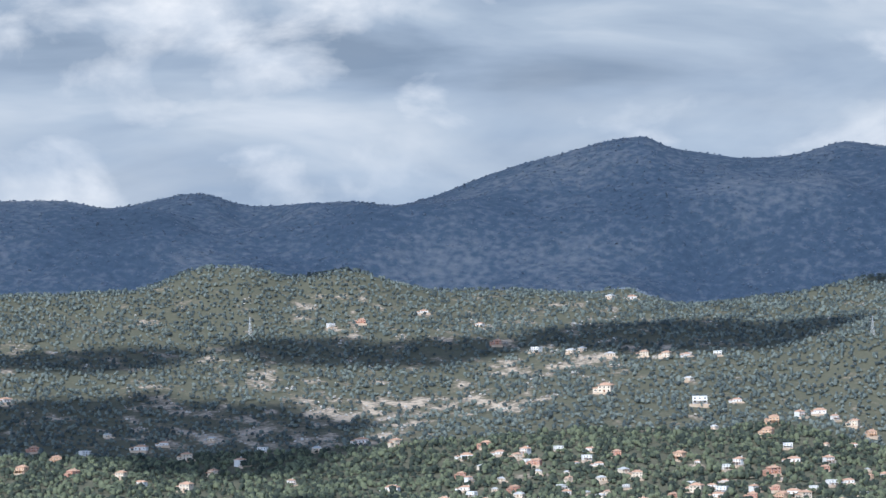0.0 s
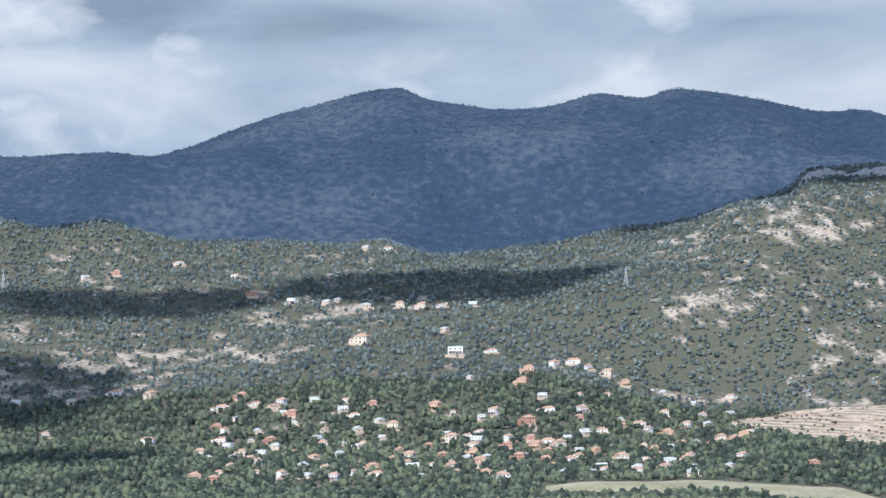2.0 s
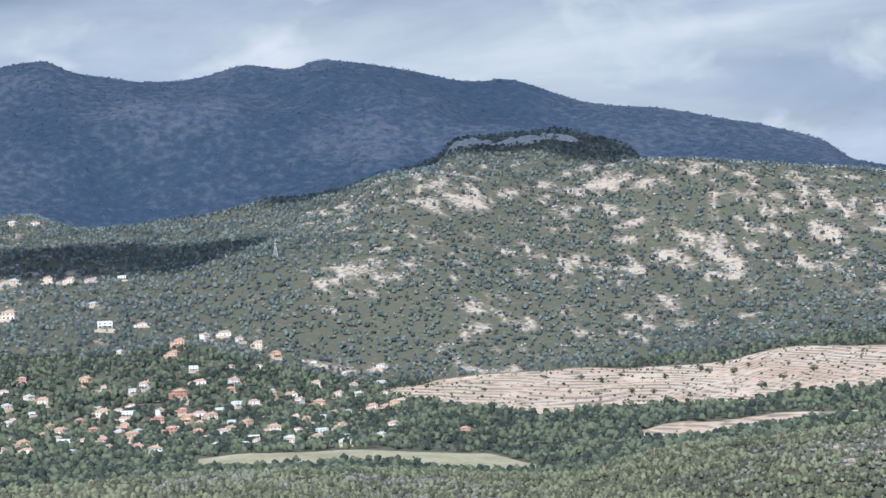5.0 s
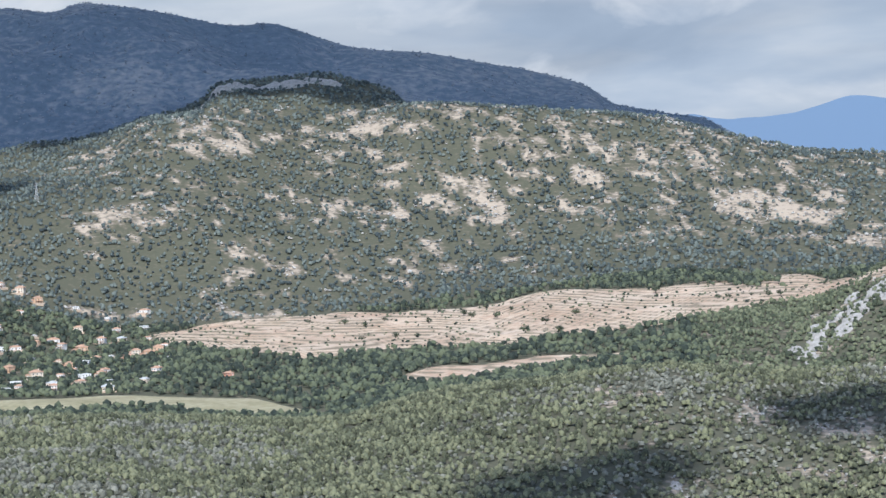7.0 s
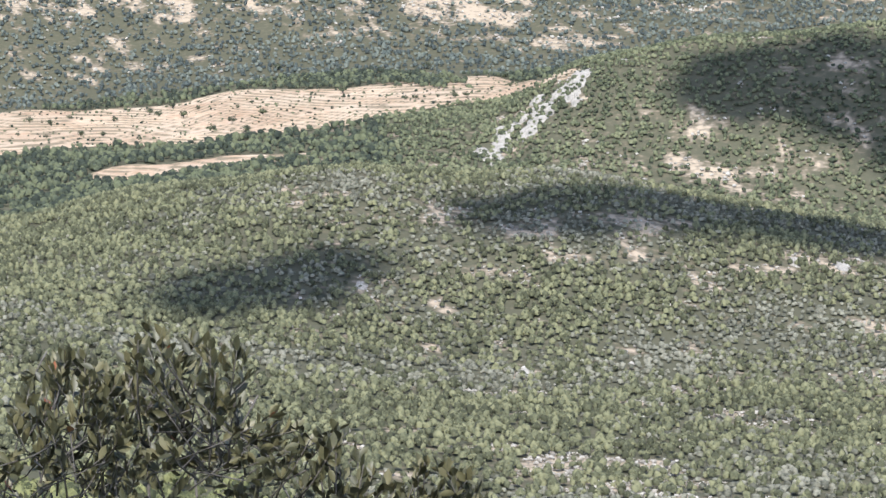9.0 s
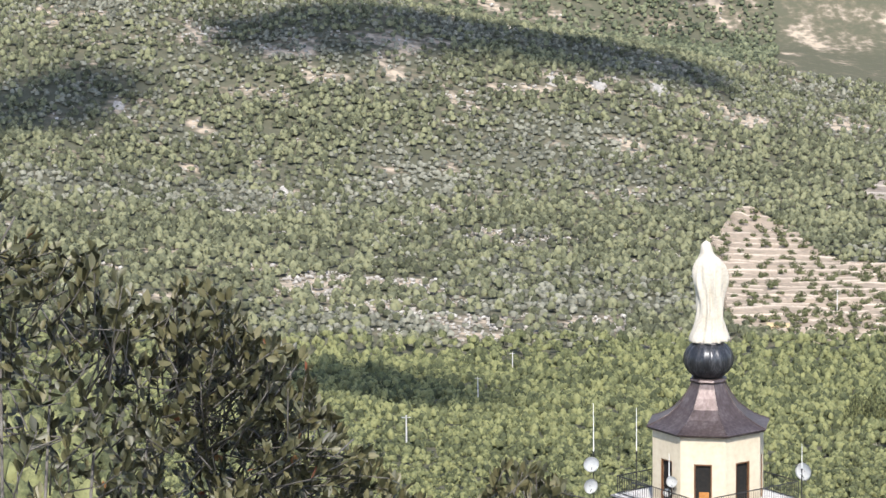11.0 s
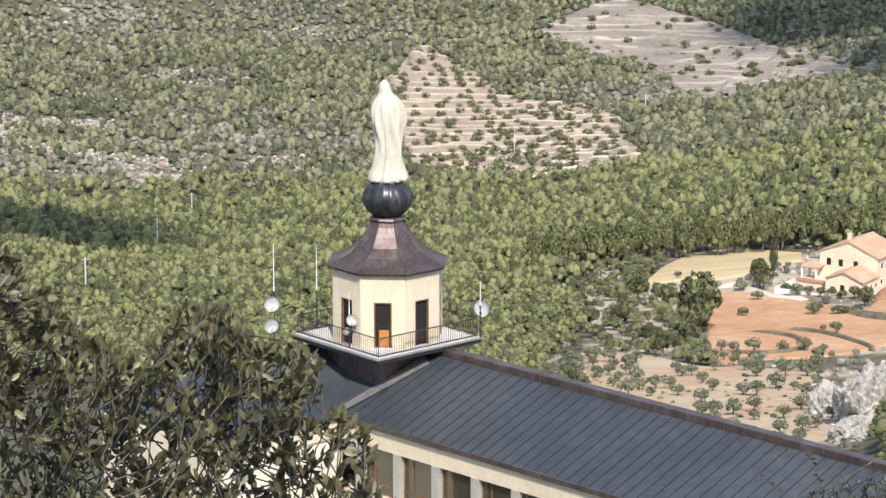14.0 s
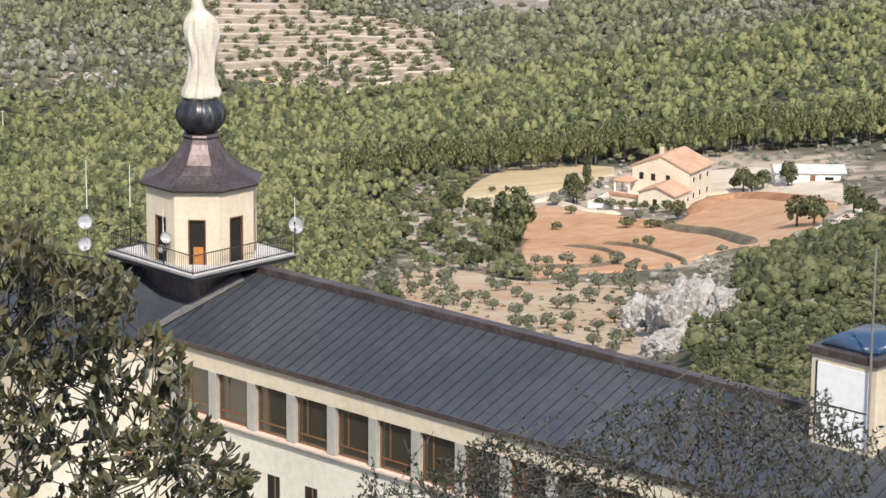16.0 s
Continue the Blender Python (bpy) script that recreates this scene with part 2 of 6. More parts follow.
# Open places: bearing, distance, half width across, half depth, how bare.
OPEN = [
    (-14.5, 3560, 60, 30, 0.8), (-17.8, 4010, 110, 60, 0.9), (-20.8, 3300, 240, 110, 0.62), (-18.6, 3260, 150, 50, 0.6), (-22.5, 3180, 90, 60, 0.45), (-25.5, 3330, 40, 20, 1),
    (-9.6, 3350, 60, 14, 1), (-8.4, 3600, 120, 25, 0.8), (-7.9, 3580, 60, 25, 0.9), (-10.2, 3120, 60, 14, 0.9), (-7.4, 3090, 80, 12, 1), (-3.6, 3200, 90, 20, 0.8),
    (-2.3, 3500, 130, 70, 0.45), (0.3, 3600, 160, 90, 0.6), (2.2, 3560, 140, 80, 0.5), (3.7, 3380, 90, 60, 0.8), (5.0, 3250, 70, 50, 0.9), (-0.2, 3230, 110, 16, 0.6),
    (5.1, 2560, 20, 30, 1), (4.5, 2500, 25, 35, 1), (3.9, 2440, 24, 30, 1), (8.6, 2300, 75, 70, 0.8), (7.5, 2260, 30, 20, 1), (11, 2350, 60, 80, 0.9), (10.8, 2500, 30, 40, 0.9),
    (1.0, 1660, 7, 25, 0.9), (4.2, 1490, 8, 30, 0.9), (4.1, 1420, 5, 40, 0.6), (6.1, 1300, 7, 16, 1), (6.8, 1220, 26, 40, 0.7), (7.3, 1170, 22, 28, 0.8), (5.2, 1230, 16, 40, 0.5),
    (9.3, 1770, 35, 30, 0.7), (10.3, 1800, 30, 26, 0.8), (11.5, 1810, 40, 30, 0.7), (7.4, 1740, 18, 20, 0.5), (10.8, 1250, 14, 50, 0.4), (9.6, 1300, 10, 50, 0.35), (1.7, 1420, 12, 40, 0.3),
    (3.0, 1330, 16, 60, 0.35), (4.5, 870, 10, 22, 0.8), (-4.9, 3690, 50, 18, 1), (-7.2, 4010, 60, 25, 1), (-6.2, 3990, 70, 20, 1),
    (6.9, 1190, 22, 60, 0.62), (7.6, 1150, 26, 45, 0.72), (8.1, 1110, 18, 30, 0.7), (6.0, 1170, 20, 50, 0.6), (4.6, 1220, 22, 50, 0.55), (4.3, 1400, 14, 60, 0.5), (11.1, 1230, 14, 60, 0.5), (9.4, 1350, 14, 70, 0.4), (-19.2, 4660, 70, 40, 0.8), (-14, 4640, 160, 40, 0.8), (-21.5, 4600, 60, 60, 1), (-17, 4600, 200, 70, 0.6), (-25, 4560, 240, 60, 0.9), (-22.5, 4540, 120, 60, 0.8),
]


def bare(x, y):
    """How open the ground is, 0 to 1."""
    x, y = np.asarray(x, float), np.asarray(y, float)
    r, b = np.hypot(x, y), np.degrees(np.arctan2(x, y))
    hill = np.clip((r - 3050) / 300, 0, 1) * np.clip((3950 - r) / 150, 0, 1) * np.clip((b + 13) / 3, 0, 1)
    slope = np.clip((r - 1050) / 120, 0, 1) * np.clip((2700 - r) / 300, 0, 1) * np.clip((b + 6) / 6, 0, 1)
    far = np.clip((r - 4000) / 200, 0, 1)
    left = np.clip((r - 3000) / 100, 0, 1) * np.clip((4000 - r) / 150, 0, 1) * np.clip((-b - 12) / 3, 0, 1)
    farm = np.clip((b - 15.5) / 1.5, 0, 1) * np.clip((r - 300) / 40, 0, 1) * np.clip((670 - r) / 50, 0, 1)
    home = np.zeros_like(r)
    for hx, hy in HOMES:
        home = np.maximum(home, np.exp(-((x - hx)**2 + (y - hy)**2) / 170))
    v = -0.62 + 0.5 * hill + 0.38 * slope + 0.42 * far + 0.46 * left + 1.25 * farm + 0.75 * home
    spots = np.zeros_like(r)
    for bb, rr, a, d, k in OPEN:
        off = np.radians(b - bb) * r
        spots = np.maximum(spots, k * np.exp(-(off / a)**2 - ((r - rr) / d)**2))
    v = v + 0.85 * spots + 0.55 * fbm(x, y, 110, 31) + 1.3 * fbm(x, y, 22, 41) + (1.3 * hill + 0.5 * slope) * fbm(x, y, 11, 47) + 0.25 * fbm(x, y, 300, 51)
    return np.clip((v - 0.05) / 0.75, 0, 1)


def ground(bearing, dip, top=5000.0, start=120.0):
    """The plan point where the land first rises to that dip in that bearing."""
    r = np.arange(start, top, 4.0)
    b = radians(bearing)
    x, y = np.sin(b) * r, np.cos(b) * r
    z = height(x, y)
    e = np.degrees(np.arctan2(z - EYE.z, r))
    hit = np.argmax(e >= dip)
    if e[hit] < dip:
        hit = len(r) - 1
    return Vector((x[hit], y[hit], z[hit]))


# Houses of the villages: bearing and dip of their thresholds.
HILLTOP_HOUSES = [(-16.45, -1.78), (-14.62, -2.04), (-13.90, -2.01), (-14.83, -1.58), (-17.40, -2.90), (-18.82, -2.81), (-15.03, -3.10), (-18.22, -3.05), (-17.84, -3.17), (-19.20, -3.02), (-14.36, -2.53), (-13.19, -2.43), (-13.31, -2.67), (-12.93, -2.92), (-12.69, -2.32), (-12.30, -2.26), (-12.02, -2.39), (-11.31, -2.72), (-11.64, -2.51), (-10.55, -3.31), (-14.15, -3.33), (-13.88, -3.23), (-13.22, -3.42), (-12.82, -3.20), (-12.16, -3.23), (-11.78, -3.61), (-11.05, -3.50), (-10.11, -3.55), (-9.72, -3.52), (-9.45, -3.80), (-9.01, -3.79), (-16.14, -3.36), (-15.87, -3.45)]
VALLEY_HOUSES = [(-14.72, -3.75), (-14.22, -3.77), (-17.26, -3.81), (-17.43, -4.07), (-16.93, -3.97), (-15.56, -4.08), (-15.51, -4.28), (-18.19, -3.80), (-18.46, -3.94), (-13.06, -3.91), (-12.84, -3.81), (-12.40, -4.22), (-11.80, -4.33), (-11.40, -4.18), (-11.08, -4.36), (-14.18, -4.21), (-14.07, -4.43), (-10.02, -4.48), (-9.30, -4.34), (-19.40, -4.43), (-19.78, -4.40), (-19.66, -3.90), (-19.11, -3.77), (-13.61, -3.74), (-12.62, -3.90), (-13.40, -4.12), (-12.11, -3.64), (-10.50, -3.73), (-13.74, -4.53), (-14.73, -4.28), (-7.66, -4.33)]
WEST_HOUSES = [(-27.63, -2.72), (-25.95, -3.26), (-23.19, -2.82), (-24.18, -2.58), (-20.67, -3.64), (-25.12, -2.64), (-26.21, -2.46), (-28.16, -1.74), (-23.64, -3.07), (-22.65, -3.47), (-26.65, -2.82), (-24.16, -3.25), (-26.88, -3.21), (-21.26, -2.67), (-20.59, -2.74), (-27.20, -2.92), (-18.82, -2.80), (-18.05, -2.96), (-25.56, -2.74), (-27.86, -3.12), (-24.68, -2.93), (-22.14, -2.82), (-25.57, -3.40), (-24.69, -3.53)]
FAR_HOUSES = [(-16.33, 0.06), (-15.91, 0.04), (-15.25, -1.11), (-15.69, -1.08), (-16.35, -1.07), (-16.90, -0.95), (-17.79, -0.96), (-18.56, -0.81), (-17.12, -0.99), (-14.86, -1.10), (-14.26, -1.09), (-21.82, -0.41), (-21.21, -0.34), (-19.99, -0.16), (-18.89, -0.43)]
PLOTS = []
for homes, start in ((HILLTOP_HOUSES, 2150), (VALLEY_HOUSES, 2150), (WEST_HOUSES, 2150), (FAR_HOUSES, 2800)):
    for hb_, hd_ in homes:
        spot = ground(hb_, hd_, start=start)
        PLOTS.append(spot)
        HOMES.append((spot.x, spot.y))
dice = random.Random(21)
for k in range(400):
    b_, d_ = dice.uniform(-19.6, -8.8), dice.uniform(-4.45, -2.85)
    if dice.random() > 0.35 + 0.65 * (d_ < -3.3):
        continue
    spot = ground(b_, d_, start=2150)
    if min((spot.x - q[0])**2 + (spot.y - q[1])**2 for q in HOMES) > 18**2 and len(PLOTS) < 215:
        PLOTS.append(spot)
        HOMES.append((spot.x, spot.y))


def mesh_object(name, verts, faces, mat, smooth=True):
    me = bpy.data.meshes.new(name)
    verts, faces = np.asarray(verts, np.float32), np.asarray(faces, np.int32)
    k = faces.shape[1]
    me.vertices.add(len(verts))
    me.vertices.foreach_set("co", verts.ravel())
    me.loops.add(faces.size)
    me.loops.foreach_set("vertex_index", faces.ravel())
    me.polygons.add(len(faces))
    me.polygons.foreach_set("loop_start", np.arange(0, faces.size, k, dtype=np.int32))
    me.polygons.foreach_set("use_smooth", np.full(len(faces), smooth))
    me.update(calc_edges=True)
    me.materials.append(mat)
    return new(name, me)


def land_material():
    m = bpy.data.materials.new("hillside_ground")
    m.use_nodes = True
    n, l = m.node_tree.nodes, m.node_tree.links
    b = n["Principled BSDF"]
    b.inputs["Roughness"].default_value = 0.95
    b.inputs["Specular IOR Level"].default_value = 0.1
    co = n.new("ShaderNodeTexCoord")
    att = n.new("ShaderNodeAttribute")
    att.attribute_name = "open_ground"
    cols = []
    for size, detail in ((160, 6), (14, 6), (420, 4)):
        t = n.new("ShaderNodeTexNoise")
        t.inputs["Scale"].default_value, t.inputs["Detail"].default_value = 1 / size, detail
        l.new(co.outputs["Object"], t.inputs["Vector"])
        cols.append(t.outputs["Fac"])
    fine = n.new("ShaderNodeTexNoise")
    fine.inputs["Scale"].default_value, fine.inputs["Detail"].default_value = 1 / 6.0, 6.0
    l.new(co.outputs["Object"], fine.inputs["Vector"])
    add = n.new("ShaderNodeMath")
    add.operation = "MULTIPLY_ADD"
    l.new(fine.outputs["Fac"], add.inputs[0])
    add.inputs[1].default_value = 1.9
    l.new(att.outputs["Fac"], add.inputs[2])
    sub = n.new("ShaderNodeMath")
    sub.operation = "SUBTRACT"
    l.new(add.outputs[0], sub.inputs[0])
    sub.inputs[1].default_value = 0.93
    ramp = n.new("ShaderNodeValToRGB")
    e = ramp.color_ramp.elements
    e[0].position, e[0].color = 0.1, (0.098, 0.097, 0.066, 1)
    e[1].position, e[1].color = 0.95, (0.42, 0.345, 0.26, 1)
    for pos, c in ((0.4, (0.135, 0.12, 0.084, 1)), (0.7, (0.255, 0.215, 0.165, 1))):
        e.new(pos).color = c
    l.new(sub.outputs[0], ramp.inputs[0])
    l.new(ramp.outputs[0], b.inputs["Base Color"])
    bn = n.new("ShaderNodeBump")
    bn.inputs["Strength"].default_value, bn.inputs["Distance"].default_value = 0.6, 2.0
    l.new(cols[1], bn.inputs["Height"]), l.new(bn.outputs[0], b.inputs["Normal"])
    return m


M["land"] = land_material()
bearings = np.concatenate([np.arange(-180, -34, 4.0), np.arange(-34, 30, 0.16), np.arange(30, 181, 4.0)])
reach = np.concatenate([np.geomspace(1.5, 300, 70)[:-1], np.arange(300, 2000, 14.0), np.arange(2000, 4985, 20.0), [4994.0]])
bb, rr = np.meshgrid(np.radians(bearings), reach, indexing="ij")
gx, gy = np.sin(bb) * rr, np.cos(bb) * rr
gz = np.stack([height(gx[i], gy[i]) for i in range(len(bearings))])
ni, nj = gx.shape
ii, jj = np.meshgrid(np.arange(ni - 1), np.arange(nj - 1), indexing="ij")
quads = np.stack([ii * nj + jj, (ii * nj + jj) + 1, (ii + 1) * nj + jj + 1, (ii + 1) * nj + jj], -1).reshape(-1, 4)
land = mesh_object("ground", np.stack([gx, gy, gz], -1).reshape(-1, 3), quads[:, ::-1], M["land"])
mask = land.data.attributes.new("open_ground", "FLOAT", "POINT")
mask.data.foreach_set("value", bare(gx, gy).astype(np.float32).ravel())
# beyond 4085 m the ground colour itself carries the blue haze
hazed_ground = material("hazed_mountain_ground", [(0.084, 0.12, 0.155), (0.135, 0.172, 0.208), (0.31, 0.31, 0.3)], (260, 13), rough=0.95, bump=1.0, bump_scale=0.09)
land.data.materials.append(hazed_ground)
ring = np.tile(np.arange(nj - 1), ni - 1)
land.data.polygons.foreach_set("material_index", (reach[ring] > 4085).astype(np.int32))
tagged(land, "scrubby limestone hills, valley and mountain slopes", "ground", kind="structure")
cap = mesh_object("ground", np.array([(0, 0, EYE.z - 1.65)] + [(math.sin(a) * 1.6, math.cos(a) * 1.6, float(height(math.sin(a) * 1.6, math.cos(a) * 1.6)[0])) for a in np.linspace(0, 2 * math.pi, 25)[:-1]]),
                  np.array([(0, 1 + (i + 1) % 24, 1 + i) for i in range(24)]), M["land"])
tagged(cap, "stony hilltop ground at the viewpoint", "ground", kind="structure")


# ---- sky and distance ----
def sky_material():
    m = bpy.data.materials.new("cloudy_sky")
    m.use_nodes = True
    n, l = m.node_tree.nodes, m.node_tree.links
    n.remove(n["Principled BSDF"])
    em = n.new("ShaderNodeEmission")
    l.new(em.outputs[0], n["Material Output"].inputs["Surface"])
    co = n.new("ShaderNodeTexCoord")

    def layer(scale, detail, rough, offset, dist=0.0):
        mp = n.new("ShaderNodeMapping")
        mp.inputs["Scale"].default_value, mp.inputs["Location"].default_value = scale, offset
        l.new(co.outputs["Object"], mp.inputs[0])
        t = n.new("ShaderNodeTexNoise")
        t.inputs["Scale"].default_value, t.inputs["Detail"].default_value, t.inputs["Roughness"].default_value = 1.0, detail, rough
        t.inputs["Distortion"].default_value = dist
        l.new(mp.outputs[0], t.inputs["Vector"])
        return t.outputs["Fac"]

    def ramp(fac, stops):
        r = n.new("ShaderNodeValToRGB")
        while len(r.color_ramp.elements) < len(stops):
            r.color_ramp.elements.new(0.5)
        for el, (p, c) in zip(r.color_ramp.elements, stops):
            el.position, el.color = p, (*c, 1)
        l.new(fac, r.inputs[0])
        return r.outputs[0]

    def blend(fac, a, b):
        x = n.new("ShaderNodeMix")
        x.data_type = "RGBA"
        l.new(fac, x.inputs["Factor"]), l.new(a, x.inputs["A"]), l.new(b, x.inputs["B"])
        return x.outputs["Result"]

    sheet = layer((1 / 620, 1 / 620, 1 / 175), 5, 0.5, (0.3, 0, 0.35), 0.5)
    base = ramp(sheet, [(0.32, (0.25, 0.30, 0.36)), (0.45, (0.38, 0.43, 0.485)), (0.56, (0.50, 0.54, 0.57)), (0.70, (0.74, 0.73, 0.70))])
    puffs = layer((1 / 260, 1 / 260, 1 / 150), 6, 0.52, (2.1, 0, 0.7), 0.3)
    mask = ramp(puffs, [(0.55, (0, 0, 0)), (0.72, (1, 1, 1))])
    white = ramp(layer((1 / 120, 1 / 120, 1 / 70), 5, 0.55, (0, 0, 0)), [(0.3, (0.66, 0.67, 0.67)), (0.65, (0.92, 0.87, 0.80))])
    col = blend(mask, base, white)
    sep = n.new("ShaderNodeSeparateXYZ")
    l.new(co.outputs["Object"], sep.inputs[0])
    low = n.new("ShaderNodeMapRange")
    low.inputs["From Min"].default_value, low.inputs["From Max"].default_value = 480.0, 900.0
    low.inputs["To Min"].default_value, low.inputs["To Max"].default_value = 0.5, 0.0
    l.new(sep.outputs["Z"], low.inputs["Value"])
    pale = ramp(layer((1 / 340, 1 / 340, 1 / 90), 4, 0.5, (0.9, 0, 0.2)), [(0.38, (0.52, 0.58, 0.65)), (0.62, (0.82, 0.80, 0.76))])
    col = blend(low.outputs["Result"], col, pale)
    l.new(col, em.inputs["Color"])
    em.inputs["Strength"].default_value = 0.71
    return m


M["sky"] = sky_material()


def arc_sheet(name, mat, radius, b0, b1, low, high, steps=160):
    """An upright curved sheet; low and high give heights over bearings."""
    bs = np.linspace(b0, b1, steps)
    a = np.radians(bs)
    v = np.concatenate([np.stack([np.sin(a) * radius, np.cos(a) * radius, low(bs)], 1), np.stack([np.sin(a) * radius, np.cos(a) * radius, high(bs)], 1)])
    f = np.array([(i, i + 1, steps + i + 1, steps + i) for i in range(steps - 1)])
    return mesh_object(name, v, f, mat)


sky = arc_sheet("backdrop", M["sky"], 4975, -75, 75, lambda b: np.full(b.shape, -100.0), lambda b: np.full(b.shape, 1900.0))
tagged(sky, "cloudy sky with grey sheets and white puffs", "sky", kind="structure")
# the haze on the farthest hills is a blue emission of this sheet
M["haze"] = bpy.data.materials.new("far_hills_haze_glow")
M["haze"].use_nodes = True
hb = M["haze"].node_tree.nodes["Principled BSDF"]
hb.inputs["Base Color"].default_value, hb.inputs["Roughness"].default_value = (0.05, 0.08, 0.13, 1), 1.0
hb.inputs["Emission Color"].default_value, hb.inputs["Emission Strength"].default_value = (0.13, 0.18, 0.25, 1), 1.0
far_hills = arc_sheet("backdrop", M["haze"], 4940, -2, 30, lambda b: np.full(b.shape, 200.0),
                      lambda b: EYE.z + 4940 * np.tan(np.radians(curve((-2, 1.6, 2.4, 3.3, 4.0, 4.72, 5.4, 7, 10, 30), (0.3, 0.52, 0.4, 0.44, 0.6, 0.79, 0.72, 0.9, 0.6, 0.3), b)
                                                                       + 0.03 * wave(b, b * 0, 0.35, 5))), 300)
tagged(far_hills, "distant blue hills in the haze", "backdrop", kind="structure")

# ---- clouds that shade the land ----
M["cloud"] = material("cloud_white", [(0.7, 0.7, 0.72), (0.8, 0.8, 0.8), (0.85, 0.85, 0.85)], (300, 60), rough=1.0, bump=0)


def cloud(points, level=2800.0):
    """One cloud made of flat lumps; each lump shades the land round a plan point: x, y, half length across, half length along."""
    bm = bmesh.new()
    for (x, y, a, b) in points:
        z0 = float(height(x, y)[0])
        c = Vector((x, y, z0)) + SUN * ((level - z0) / SUN.z)
        ball = bmesh.ops.create_icosphere(bm, subdivisions=4, radius=1)["verts"]
        turn = math.atan2(x, y)
        for v in ball:
            p = v.co.copy()
            k = 1 + 0.45 * noise.noise(p * 1.8 + c * 0.01) + 0.28 * noise.noise(p * 5 + c * 0.02) + 0.15 * noise.noise(p * 13 + c * 0.03)
            px, py = p.x * a * k, p.y * b * k
            v.co = c + Vector((px * math.cos(turn) + py * math.sin(turn), -px * math.sin(turn) + py * math.cos(turn), p.z * 45 * k))
    me = bpy.data.meshes.new("cloud")
    bm.to_mesh(me)
    bm.free()
    for p in me.polygons:
        p.use_smooth = True
    me.materials.append(M["cloud"])
    return tagged(new("cloud", me), "flat grey-white cloud high over the valley", "cloud", "clouds")


def polar(bearing, r):
    return math.sin(radians(bearing)) * r, math.cos(radians(bearing)) * r


def shade(*lumps):
    return cloud([(*polar(b, r), a, d) for b, r, a, d in lumps])


shade(*[(b, 4440, 300, 400) for b in (-33, -28.5, -24.5)], *[(b, 4470, 300, 570) for b in (-12, -8, -4)], (-20, 4500, 300, 490), (-16, 4490, 300, 470), (-0.5, 4520, 200, 430), (-25, 4350, 320, 220), (-29, 4310, 260, 200), (-21, 4320, 260, 210), (-17.5, 4290, 280, 190), (-13.5, 4290, 260, 190))
shade((-6.2, 4060, 190, 150), (-3.4, 4100, 160, 160), (-9.5, 4190, 210, 160), (-13, 4265, 240, 170), (-15.5, 4290, 200, 170))
shade((-15, 3640, 165, 110), (-13.2, 3650, 110, 70), (-16.8, 3640, 80, 60))
shade((-25.5, 3200, 200, 190), (-23.6, 3080, 120, 150), (-27.5, 3250, 120, 120))
shade((-20.5, 3590, 150, 60), (-22.6, 3640, 90, 40))
shade((-27, 3570, 130, 45), (-25.6, 3620, 70, 30))
shade((-0.8, 1640, 44, 42), (0.3, 1690, 34, 34), (-1.9, 1600, 30, 25))
shade((5.0, 1830, 66, 55), (7.5, 1880, 84, 55), (10, 1900, 100, 55))
shade((9.8, 2480, 105, 90), (12.5, 2450, 110, 130))
shade((-22.5, 2680, 70, 60))
shade((6.5, 800, 26, 50), (5, 850, 26, 30))
shade((21.5, 1620, 60, 70), (24, 1400, 60, 80))


# ---- helpers for things ----
def part(name, bm, mat, parent=None, label="", smooth=False):
    """Links a bmesh as one mesh object, under a thing or a part."""
    me = bpy.data.meshes.new(name)
    bm.normal_update()
    bm.to_mesh(me)
    bm.free()
    for p in me.polygons:
        p.use_smooth = smooth
    me.materials.append(mat)
    ob = new(name, me)
    if parent:
        ob.parent = parent
    if label:
        tagged(ob, label)
    return ob


def box(x0, y0, z0, x1, y1, z1, bm=None, bevel=0.0):
    bm = bm or bmesh.new()
    vs = [bm.verts.new((x, y, z)) for z in (z0, z1) for x, y in ((x0, y0), (x1, y0), (x1, y1), (x0, y1))]
    fs = [(0, 3, 2, 1), (4, 5, 6, 7), (0, 1, 5, 4), (1, 2, 6, 5), (2, 3, 7, 6), (3, 0, 4, 7)]
    made = [bm.faces.new([vs[i] for i in f]) for f in fs]
    if bevel:
        bmesh.ops.bevel(bm, geom=list({e for f in made for e in f.edges}), offset=bevel, segments=1, affect="EDGES")
    return bm


def tube(points, radii, sides=8, bm=None):
    """A tapered tube along points."""
    bm = bm or bmesh.new()
    rings = []
    pts = [Vector(p) for p in points]
    for i, (p, r) in enumerate(zip(pts, radii)):
        d = (pts[min(i + 1, len(pts) - 1)] - pts[max(i - 1, 0)]).normalized()
        a = d.orthogonal().normalized()
        if abs(d.z) > 0.5:
            a = (Vector((1, 0, 0)) - d * d.x).normalized()
        c = d.cross(a)
        rings.append([bm.verts.new(p + (a * math.cos(t) + c * math.sin(t)) * r) for t in [2 * math.pi * k / sides for k in range(sides)]])
    for q, w in zip(rings, rings[1:]):
        for k in range(sides):
            bm.faces.new((q[k], q[(k + 1) % sides], w[(k + 1) % sides], w[k]))
    bm.faces.new(rings[0][::-1]), bm.faces.new(rings[-1])
    return bm


# ---- woods ----
def ico():
    bm = bmesh.new()
    bmesh.ops.create_icosphere(bm, subdivisions=1, radius=1)
    bm.verts.ensure_lookup_table()
    v = np.array([x.co[:] for x in bm.verts])
    f = np.array([[x.index for x in q.verts] for q in bm.faces])
    bm.free()
    return v, f


ICO_V, ICO_F = ico()
rng = np.random.default_rng(7)


